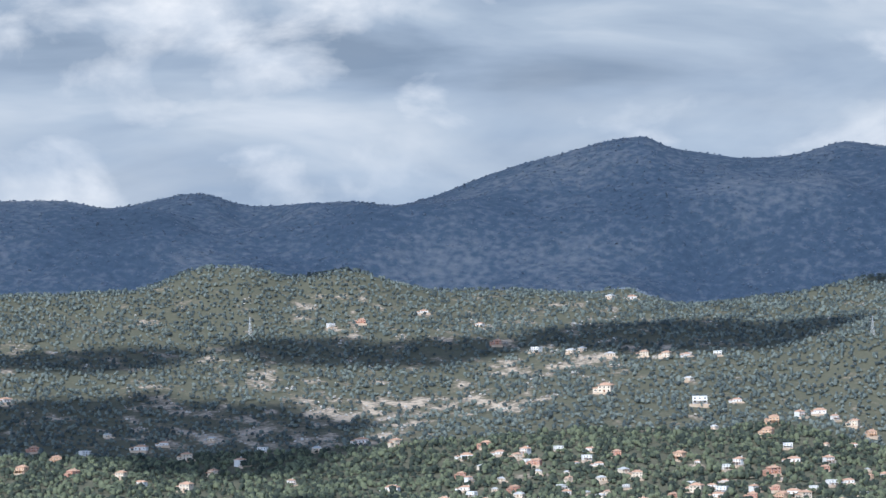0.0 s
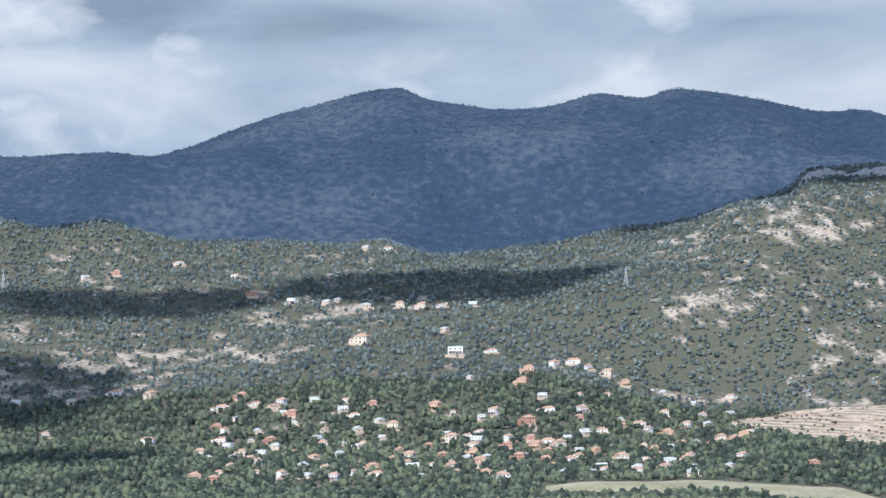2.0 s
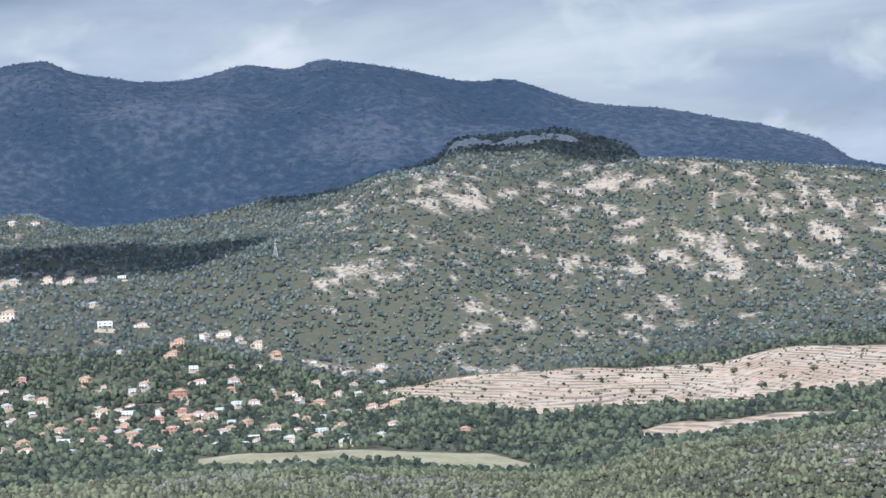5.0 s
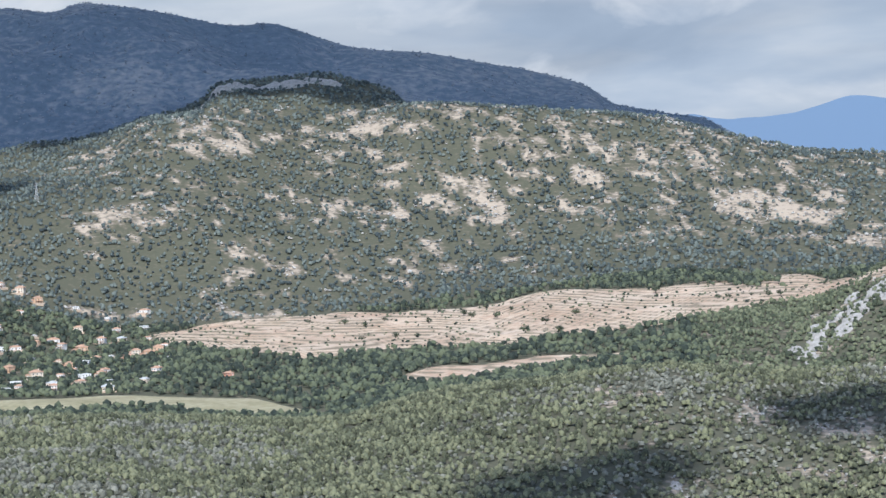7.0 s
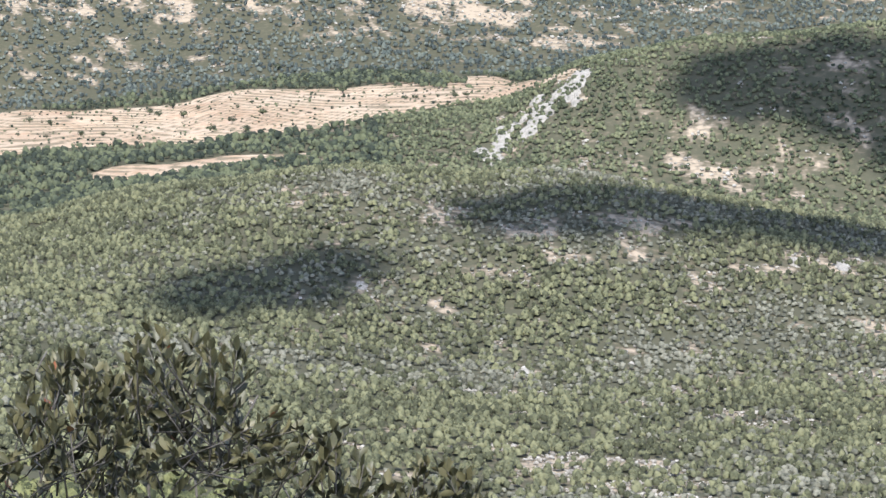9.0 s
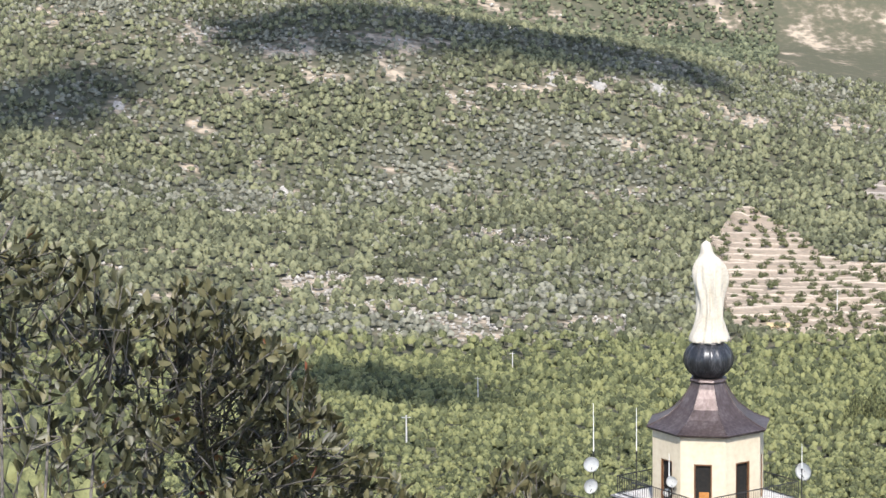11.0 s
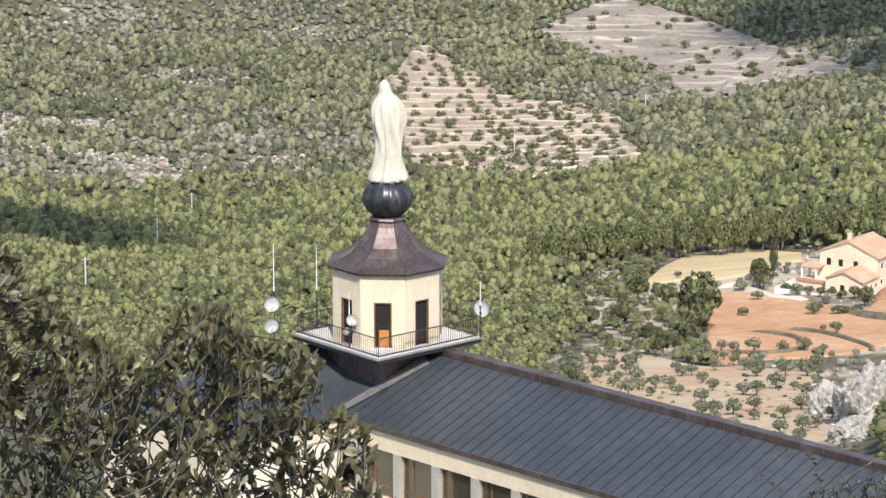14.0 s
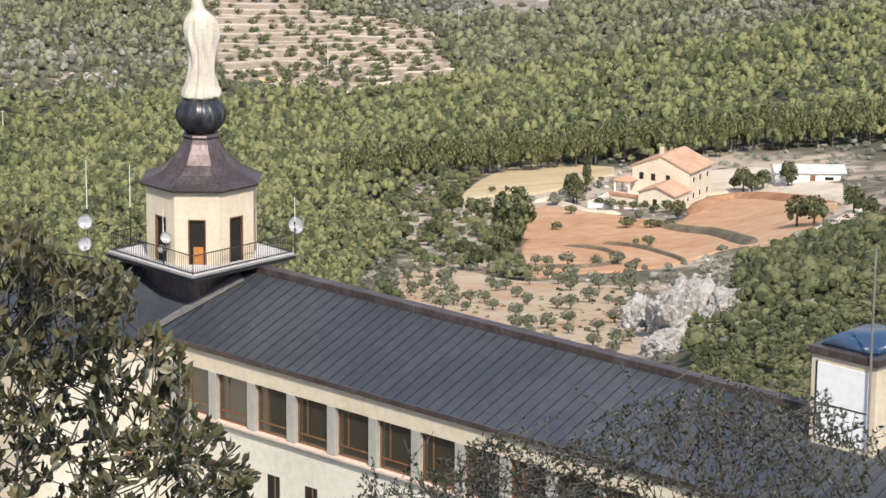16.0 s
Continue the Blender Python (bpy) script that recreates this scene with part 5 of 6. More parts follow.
def roof_shape(x0, y0, x1, y1, z, rise, thick=0.25):
    """Hip roof over a rectangle, ridge along x."""
    bm = bmesh.new()
    ym, ins = (y0 + y1) / 2, (y1 - y0) / 2
    a = [bm.verts.new(v) for v in ((x0, y0, z), (x1, y0, z), (x1, y1, z), (x0, y1, z))]
    b = [bm.verts.new(v) for v in ((x0, y0, z - thick), (x1, y0, z - thick), (x1, y1, z - thick), (x0, y1, z - thick))]
    r0, r1 = bm.verts.new((x0 + ins, ym, z + rise)), bm.verts.new((x1 - ins, ym, z + rise))
    bm.faces.new((a[0], a[1], r1, r0)), bm.faces.new((a[2], a[3], r0, r1)), bm.faces.new((a[1], a[2], r1)), bm.faces.new((a[3], a[0], r0))
    for i in range(4):
        bm.faces.new((b[i], b[(i + 1) % 4], a[(i + 1) % 4], a[i]))
    bm.faces.new(b[::-1])
    return bm


def gable_roof(x0, y0, x1, y1, z, rise, thick=0.18):
    """Two tiled slopes meeting in a ridge along x, open at the gables."""
    ym = (y0 + y1) / 2
    bm = sheet([(x0, y0, z), (x1, y0, z), (x1, ym, z + rise), (x0, ym, z + rise)], thick)
    return sheet([(x0, ym + 0.002, z + rise), (x1, ym + 0.002, z + rise), (x1, y1, z), (x0, y1, z)], thick, bm)


def gable_wall(x0, y0, x1, y1, z0, z1, rise):
    bm = box(x0, y0, z0, x1, y1, z1)
    for x in (x0, x1):
        vs = [bm.verts.new((x, y0, z1)), bm.verts.new((x, y1, z1)), bm.verts.new((x, (y0 + y1) / 2, z1 + rise))]
        bm.faces.new(vs if x == x1 else vs[::-1])
    return bm


def opening(name, parent, x, y, z, w, h, face, label=""):
    """Window or door in a wall: a frame and a dark pane standing in it. face: 'y' the front, 'x' the end."""
    t = 0.06
    if face == "y":
        f = box(x - w / 2, y - t, z, x + w / 2, y - 0.003, z + h)
        p = box(x - w / 2 + 0.12, y - t - 0.02, z + 0.12, x + w / 2 - 0.12, y - t - 0.003, z + h - 0.12)
    else:
        f = box(x + 0.003, y - w / 2, z, x + t, y + w / 2, z + h)
        p = box(x + t + 0.003, y - w / 2 + 0.12, z + 0.12, x + t + 0.02, y + w / 2 - 0.12, z + h - 0.12)
    o = part(name, f, M["wood"] if name == "door" else M["white_wall"], parent, label)
    part("pane" if name == "window" else "leaf", p, M["dark"] if name == "window" else M["wood"], o)


def villa(wall, roof, w, d, h, label, wing=True, flat=False, porch=False):
    """A house with its own walls, roof, windows, door and chimney; its front looks to -y."""
    o = tagged(new("house"), label, "house", "village houses")
    part("wall", box(-w / 2, -d / 2, -3.5, w / 2, d / 2, h), M[wall], o)
    if flat:
        part("roof", box(-w / 2 - 0.25, -d / 2 - 0.25, h, w / 2 + 0.25, d / 2 + 0.25, h + 0.45, bevel=0.04), M[roof], o)
    else:
        part("roof", roof_shape(-w / 2 - 0.5, -d / 2 - 0.5, w / 2 + 0.5, d / 2 + 0.5, h + 0.25, d * 0.24), M[roof], o)
        part("chimney", box(w * 0.22, d * 0.08, h, w * 0.22 + 0.7, d * 0.08 + 0.7, h + d * 0.24 + 0.9), M[wall], o)
    if wing:
        ww = w * 0.45
        part("wall", box(-w / 2 - ww, -d * 0.35, -3.5, -w / 2 - 0.004, d * 0.3, h * 0.55), M[wall], o)
        part("roof", roof_shape(-w / 2 - ww - 0.4, -d * 0.35 - 0.4, -w / 2 - 0.01, d * 0.3 + 0.4, h * 0.55 + 0.25, d * 0.14), M[roof], o)
        opening("window", o, -w / 2 - ww / 2, -d * 0.35, 0.9, 1.8, 1.3, "y")
    for k in range(3):
        x = -w / 2 + w * (k + 0.5) / 3
        if h > 4.5:
            opening("window", o, x, -d / 2, 3.5, 1.4, 1.5, "y")
        opening("door" if k == 1 else "window", o, x, -d / 2, 0.05 if k == 1 else 0.8, 1.5, 2.2 if k == 1 else 1.5, "y")
    opening("window", o, w / 2, 0, h - 2.2, 1.4, 1.4, "x")
    if porch:
        part("porch", box(-w / 2, -d / 2 - 3.2, 2.6, w / 2, -d / 2 - 0.1, 2.85), M[roof], o)
        for x in (-w / 2 + 0.3, 0, w / 2 - 0.3):
            part("column", box(x - 0.17, -d / 2 - 3.1, -3.0, x + 0.17, -d / 2 - 2.76, 2.6), M[wall], o)
    part("terrace", box(-w / 2 - 2.5, -d / 2 - 6.0, -4.5, w / 2 + 2.0, -d / 2 - 0.004, -0.15), M["pale_soil"], o, "pale garden terrace")
    return o


KINDS = [
    lambda: villa("white_wall", "white_wall", 12, 9, 5.6, "white flat-roofed villa on a hillside terrace", wing=False, flat=True, porch=True),
    lambda: villa("cream_wall", "terracotta", 11, 8.5, 5.8, "two-storey cream villa with a terracotta hip roof"),
    lambda: villa("peach_wall", "terracotta", 10.5, 9, 6.2, "peach-coloured villa with a tiled hip roof", porch=True),
    lambda: villa("white_wall", "terracotta", 13, 8, 3.4, "low white bungalow with a terracotta roof"),
    lambda: villa("red_wall", "terracotta", 11, 8.5, 5.4, "brick-red house with a tiled roof among trees"),
    lambda: villa("cream_wall", "grey_roof", 10, 8, 3.3, "small pale house with a grey roof", wing=False),
    lambda: villa("white_wall", "terracotta", 9.5, 8, 5.7, "white two-storey house with a tiled roof", wing=False, porch=True),
]
protos, pick = [], random.Random(4)
ORDER = [1, 0, 3, 5, 0, 4, 2, 1, 4, 3, 5, 2, 2, 0, 6, 3, 6, 2, 1, 1, 0, 6, 4, 3, 6, 3, 3, 6, 5, 1, 2, 5, 1]
used = {}
for i, spot in enumerate(PLOTS):
    k = ORDER[i] if i < len(ORDER) else pick.choice([0, 0, 1, 1, 2, 3, 3, 4, 5, 5, 6, 6])
    s = (pick.uniform(0.72, 1.05) if i < 103 else pick.uniform(0.45, 0.85)) if i >= 2 else 1.35
    turn = -math.degrees(math.atan2(spot.x, spot.y)) + pick.choice([-35, -20, 0, 15, 30, 45])
    m = pose(spot.x, spot.y, spot.z + 0.9, 0, 0, turn)
    if k not in used:
        used[k] = KINDS[k]()
        used[k].matrix_world = m
        used[k].scale = (s, s, s)
    else:
        o = copy_thing(used[k], m)
        o.scale = (s, s, s)

# ---- the farm ----
spot = ground(21.89, -13.49, start=420)
farm = thing("farmhouse", pose(spot.x, spot.y, spot.z + 0.2, 0, 0, 43), "tall cream farmhouse with salmon tiled roofs and a terrace", "house")
part("wall", gable_wall(0, -6.2, 10.5, 6.2, -4, 6.4, 2.6), M["cream_wall"], farm)
part("roof", gable_roof(-0.25, -6.7, 10.9, 6.7, 6.5, 2.7, thick=0.18), M["terracotta"], farm, "salmon tiled gable roof")
part("wall", gable_wall(-7.5, -6.6, -0.004, 1.2, -4, 3.2, 1.4), M["cream_wall"], farm)
part("roof", gable_roof(-7.9, -7.0, -0.01, 1.6, 3.3, 1.6, thick=0.18), M["terracotta"], farm, "low salmon tiled annex roof")
part("wall", box(-5.0, 1.204, -4, -0.004, 8.5, 1.4), M["cream_wall"], farm)
part("loggia_roof", roof_shape(-3.6, 5.0, 0.4, 8.8, 4.0, 0.7), M["terracotta"], farm, "small tiled loggia roof")
for x, y in ((-3.3, 5.3), (0.1, 5.3 + 1.2), (-3.3, 8.4), (0.1, 8.4)):
    part("column", box(x - 0.15, y - 0.15, 1.404, x + 0.15, y + 0.15, 3.8), M["white_wall"], farm)
part("parapet", box(-5.3, 1.21, 1.404, -5.004, 8.8, 2.0), M["red_wall"], farm, "brick-red terrace parapet")
part("garden_wall", box(-11.0, -4.0, -4, -10.7, 10.5, 0.7), M["white_wall"], farm, "white garden retaining wall")
part("garden_wall", box(-10.696, 10.2, -4, -2.0, 10.5, 0.9), M["white_wall"], farm)
part("garden_floor", box(-10.69, -3.9, -4, -7.51, 10.19, -0.4), M["track"], farm, "pale gravel garden terrace")
for y in (-1.6, 1.6, 4.2):
    part("window", box(-0.05, y - 0.45, 4.0, -0.003, y + 0.45, 5.4), M["dark"], farm, "dark upper window")
for y in (-4.6, -2.4):
    part("window", box(-7.55, y - 0.45, 0.9, -7.503, y + 0.45, 2.2), M["dark"], farm)
part("door", box(-7.56, -0.9, -0.4, -7.503, 0.1, 1.7), M["wood"], farm, "brown wooden door")
for x in (2.0, 5.0, 8.4):
    opening("window", farm, x, -6.2, 4.1, 0.9, 1.3, "y")
    opening("window", farm, x, -6.2, 0.9, 0.9, 1.3, "y")
for x in (-6, -3.6, -1.4):
    opening("window", farm, x, -6.6, 0.9, 0.8, 1.2, "y")
part("chimney", box(5.0, 2.0, 7.0, 5.7, 2.7, 9.6), M["cream_wall"], farm)
spot = ground(24.83, -13.04, start=420)
shed = thing("shed", pose(spot.x, spot.y, spot.z + 0.1, 0, 0, -24.8 + 8), "low white farm shed with a pale sheet roof", "shed")
part("wall", gable_wall(-7, -3, 7, 4, -3, 2.4, 0.9), M["white_wall"], shed)
part("roof", gable_roof(-7.3, -3.4, 7.3, 4.4, 2.5, 1.0, thick=0.1), M["grey_roof"], shed)
for x in (-3.5, 3.8):
    opening("window", shed, x, -3, 0.9, 2.0, 0.9, "y")
opening("door", shed, 0.5, -3, 0, 1.1, 2.0, "y")
spot = ground(14.05, -11.3, start=1050)
hut = thing("hut", pose(spot.x, spot.y, spot.z, 0, 0, -20), "small stone hut with an ochre roof", "hut")
part("wall", gable_wall(-4, -2.5, 4, 2.5, -2, 2.4, 1.0), M["cream_wall"], hut)
part("roof", gable_roof(-4.5, -3, 4.5, 3, 2.5, 1.1, thick=0.15), M["straw"], hut)
opening("door", hut, 0, -2.5, 0, 1.0, 2.0, "y")

# ---- trees that stand alone ----
def lone_tree(name, mat, crown, high, trunk, radius, label, category, group):
    """A tapered trunk with limbs and a crown of lumps and sprays."""
    o = tagged(new(name), label, category, group)
    bm = tube([(0, 0, -0.4), (0.05, 0.02, high * 0.3), (-0.06, 0.05, high * 0.62), (0, 0, high * 0.85)], [trunk, trunk * 0.8, trunk * 0.55, trunk * 0.2], 7)
    for k in range(5):
        a = k * 1.26 + 0.4
        tube([(0, 0, high * (0.35 + 0.07 * k)), (radius * 0.45 * math.cos(a), radius * 0.45 * math.sin(a), high * (0.5 + 0.07 * k))], [trunk * 0.4, trunk * 0.15], 5, bm)
    part("trunk", bm, M["bark"], o)
    v, f = crown
    c = mesh_object("crown", v * (radius, radius, high * 0.5) + (0, 0, high * 0.54), f, mat, False)
    c.parent = o
    return o


def plant(kind, places, low, high, rnd):
    """Stands one kind of tree on plan points."""
    made = []
    for i, (x, y) in enumerate(places):
        s = rnd.uniform(low, high)
        m = pose(x, y, float(height(x, y)[0]) + 0.3, 0, 0, rnd.uniform(0, 360))
        o = copy_thing(kind[i % len(kind)], m) if i >= len(kind) else kind[i]
        o.matrix_world = m
        o.scale = (s, s, s * rnd.uniform(0.9, 1.15))
        made.append(o)
    return made


def spray(leaves, lumps):
    return lump(leaves * 3, lumps, 1.0, 0.7, (0.09, 0.2))


rnd = random.Random(11)
olives = [lone_tree("olive_tree", M["olive"], spray(60, 6), 2.6, 0.16, 1.45, "grey-green olive tree on stony ground", "tree", "olive grove trees") for _ in range(4)]
grove = []
for row in range(13):
    for col in range(13):
        r = 322 + row * 12 + rnd.uniform(-3, 3)
        b = 16.4 + col * 0.42 + rnd.uniform(-0.13, 0.13)
        if rnd.random() < 0.55:
            grove.append(polar(b, r))
plant(olives, grove, 0.5, 0.95, rnd)
rounds = [lone_tree("orchard_tree", M["oak"], spray(30, 6), 2.6, 0.18, 1.7, "round dark tree on an orchard terrace", "tree", "orchard trees") for _ in range(4)]
orchard_spots = []
(ob0, ob1, olb, olr, ohb, ohr) = FIELDS[2]
for k in range(5000):
    b = rnd.uniform(ob0 + 0.1, ob1 - 0.1)
    lo, hi = float(np.interp(b, olb, olr)), float(np.interp(b, ohb, ohr))
    p = polar(b, lo + (hi - lo) * rnd.random())
    if len(orchard_spots) >= 250:
        break
    if any((p[0] - q[0])**2 + (p[1] - q[1])**2 < 22 for q in orchard_spots):
        continue
    row = (math.hypot(*p) + 15.3 * float(fbm(np.array([p[0]]), np.array([p[1]]), 90, 55)[0])) / 17 % 1.0
    if 0.35 < row < 0.75:
        orchard_spots.append(p)
plant(rounds, orchard_spots, 1.0, 1.7, rnd)
FIELD_TREES = [(-1.81, -3.65), (-1.14, -3.67), (-2.85, -3.34), (-5.35, -3.39), (-4.96, -3.43), (-4.36, -3.67), (-4.12, -3.11), (-3.56, -3.09), (-3.23, -3.10), (-2.57, -3.16), (-2.35, -3.36), (-2.07, -3.22), (-1.41, -3.50), (-3.01, -3.28), (-1.29, -3.20), (-5.03, -3.70), (-0.33, -2.70), (0.00, -2.71), (0.44, -2.73), (0.77, -2.96), (1.98, -3.11), (2.20, -3.11), (2.64, -3.07), (2.97, -3.08), (3.19, -3.09), (0.33, -2.67), (-0.49, -2.48), (1.44, -2.48), (2.10, -2.61), (2.43, -2.51), (3.42, -2.71), (3.96, -2.72), (4.07, -2.89), (-4.57, -3.33), (-3.92, -3.69), (-5.58, -3.63), (-1.01, -3.12), (-0.80, -3.35), (-3.69, -3.42), (-6.07, -3.33), (-6.45, -3.15), (-7.24, -3.54)]
dots = [lone_tree("field_tree", M["far_wood"], spray(40, 5), 5.0, 0.3, 3.2, "round dark tree in the pale terraced field", "tree", "field trees") for _ in range(3)]
plant(dots, [ground(b, d, start=2300).xy for b, d in FIELD_TREES], 0.7, 1.5, rnd)
greys = [lone_tree("terrace_tree", M["oak"], spray(40, 5), 4.0, 0.25, 2.4, "bushy tree on the fallow terraces", "tree", "terrace trees") for _ in range(3)]
(gb0, gb1, glb, glr, ghb, ghr) = FIELDS[3]
grey_spots = []
for _ in range(90):
    b, q = rnd.uniform(gb0 + 0.1, gb1 - 0.1), rnd.random()
    grey_spots.append(polar(b, float(np.interp(b, glb, glr)) * (1 - q) + float(np.interp(b, ghb, ghr)) * q))
plant(greys, grey_spots, 0.5, 1.3, rnd)
pines = [lone_tree("pine_tree", M["pine_near"], spray(140, 7), 9.0, 0.2, 2.2, "tall green pine with a bare trunk", "tree", "farm pines") for _ in range(4)]
edge = []
for k in range(150):
    b = 15.5 + 12.0 * k / 150 + rnd.uniform(-0.05, 0.05)
    edge.append(polar(b, 644 + rnd.uniform(-8, 14)))
plant(pines, edge, 0.6, 0.95, rnd)
dark_trees = [lone_tree("farm_tree", M["oak"], spray(120, 9), 6.0, 0.25, 2.4, "dark leafy tree beside the farm fields", "tree", "farm trees") for _ in range(3)]
farm_spots = [(18.95, -14.45), (18.91, -14.41), (18.99, -14.34), (20.12, -13.44), (20.21, -13.63), (20.15, -13.57), (23.55, -13.29), (23.72, -13.30), (23.38, -13.27), (24.44, -13.15), (23.94, -13.23), (17.70, -13.91), (17.37, -14.36), (18.28, -14.02), (17.94, -14.69), (18.52, -14.90), (18.75, -14.79), (18.23, -14.91), (22.27, -13.88), (24.98, -13.90), (24.64, -13.92), (25.76, -13.65), (26.10, -13.75)]
plant(dark_trees, [ground(b, d, start=300).xy for b, d in farm_spots], 0.45, 0.95, rnd)
plant([copy_thing(dark_trees[0], pose(0, 0, 0))], [ground(18.95, -14.41, start=300).xy], 1.5, 1.6, rnd)
low_bushes = [lone_tree("farm_bush", M["oak"], spray(70, 6), 1.6, 0.08, 1.1, "low dark bush on a field bank", "bush", "farm bushes") for _ in range(3)]
bush_spots = [(20.67, -13.62), (20.89, -13.65), (21.12, -13.67), (21.35, -13.69), (21.58, -13.70), (21.81, -13.72), (22.03, -13.74), (22.20, -13.75), (21.22, -14.06), (21.30, -14.02), (21.70, -14.04), (21.81, -14.02), (22.10, -14.03), (21.43, -14.40), (21.69, -14.42), (18.50, -13.41), (19.82, -14.16), (20.10, -13.82)]
plant(low_bushes, [ground(b, d, start=300).xy for b, d in bush_spots], 0.6, 1.3, rnd)
cyp = lone_tree("cypress", M["oak"], spray(90, 8), 9, 0.15, 0.9, "slim dark cypress beside the farmhouse", "tree", "")
spot = ground(20.41, -13.45, start=420)
cyp.matrix_world = pose(spot.x, spot.y, spot.z)
# evergreen bushes on the stony slope, and the oak wood below the track
x, y = sow(15.2, 19.3, 330, 640, 4.2)
k = ~in_field(x, y, 2.0) & (fbm(x, y, 40, 87) > -0.25)
wood("slope_bushes", M["oak"], x[k], y[k], sizes(k.sum(), 0.8, 2.4), 0.9, near_crowns, "dark evergreen bushes on the stony slope", "bushes", 0.2)
x, y = sow(22.6, 27.5, 300, 560, 3.0)
b = np.degrees(np.arctan2(x, y))
dips = np.degrees(np.arctan2(height(x, y) - EYE.z, np.hypot(x, y)))
k = (dips < -14.75 + (b - 23.4) * 0.33) & ((b > 23.5) | (dips < -15.9)) & ~in_field(x, y, 3.0)
wood("oak_wood", M["oak"], x[k], y[k], sizes(k.sum(), 1.0, 2.4), 0.95, near_crowns, "dark green evergreen oak wood below the farm track", sink=0.1)
# low bushes over the open ground by the farm
x, y = sow(15, 27, 300, 720, 4.2)
k = ~in_field(x, y, 1.0) & (rng.uniform(0, 1, len(x)) < 0.5)
wood("scrub_bushes", M["scrub"], x[k], y[k], sizes(k.sum(), 0.5, 1.6), 0.8, back_crowns, "low grey-green bushes on stony slopes", "bushes", 0.3)
x, y = sow(16.6, 21, 310, 420, 5)
wood("field_bushes", M["oak"], x, y, sizes(len(x), 0.25, 0.7), 0.9, mid_crowns, "tufts and small bushes on the red fields", "bushes", 0.2)
b, r = rng.normal(2.35, 0.45, 150), 2960 + rng.normal(0, 26, 150)
wood("copse", M["far_wood"], np.sin(np.radians(b)) * r, np.cos(np.radians(b)) * r, sizes(150, 2.5, 5.0), 1.0, mid_crowns, "dark copse among the terraced fields", sink=-0.1)
(fb0, fb1, flb, flr, fhb, fhr) = FIELDS[0]
b = rng.uniform(fb0, fb1, 900)
r = curve(flb, flr, b) + (curve(fhb, fhr, b) - curve(flb, flr, b)) * rng.uniform(0, 1, 900)
wood("terrace_scrub", M["far_wood"], np.sin(np.radians(b)) * r, np.cos(np.radians(b)) * r, sizes(900, 0.6, 2.4), 0.95, far_crowns, "low shrubs along the field terraces", "bushes", 0.1)

# ---- crag ----
def crag(name, cx, cy, w, d, h, seed, label, cuts=5):
    """Jointed rock rising from the slope: blocks at three sizes with cracks between them."""
    nx, ny = 12 * cuts, 14 * cuts
    z0 = float(height(cx, cy)[0])
    turn = Matrix.Rotation(-math.atan2(cx, cy), 3, "Z")
    bm = bmesh.new()
    grid = []
    gu, gv = np.meshgrid(np.linspace(-1, 1, nx + 1) * w, np.linspace(-1, 1, ny + 1) * d, indexing="ij")
    lie = height((cx + turn[0][0] * gu + turn[0][1] * gv).ravel(), (cy + turn[1][0] * gu + turn[1][1] * gv).ravel()).reshape(gu.shape) - z0
    for i in range(nx + 1):
        row = []
        for j in range(ny + 1):
            u, v = 2 * i / nx - 1, 2 * j / ny - 1
            p = Vector((u * w, v * d, 0))
            g = float(lie[i, j])
            n0 = noise.noise(Vector((u * 2.2 + seed, v * 2.2, 0)))
            rim = 1 - (u * u + v * v) * (1 + 0.5 * n0)
            lift = 0.0
            for size, am in ((w * 0.6, 0.5), (w * 0.25, 0.24), (w * 0.1, 0.07)):
                s = Vector((p.x / size + seed, p.y / (size * 1.9), seed))
                dist, pts = noise.voronoi(s)
                block = noise.cell(pts[0] * 7.3)
                lift += am * h * (0.45 + 0.55 * block) * min(1.0, (dist[1] - dist[0]) * 1.7)**0.7
            z = g + lift * min(1, max(0, rim) * 2.2) + h * 0.5 * max(0, rim) - 0.8 * (rim < 0.02) - 0.5
            jit = Vector((noise.noise(p * 1.7), noise.noise(p * 1.7 + Vector((9, 0, 0))), 0)) * (w / nx)
            row.append(bm.verts.new(p + jit + Vector((0, 0, z))))
        grid.append(row)
    for i in range(nx):
        for j in range(ny):
            bm.faces.new((grid[i][j], grid[i + 1][j], grid[i + 1][j + 1], grid[i][j + 1]))
    ob = part(name, bm, M["rock"], None, "", False)
    ob.matrix_world = Matrix.Translation((cx, cy, z0)) @ turn.to_4x4()
    return tagged(ob, label, "rock")




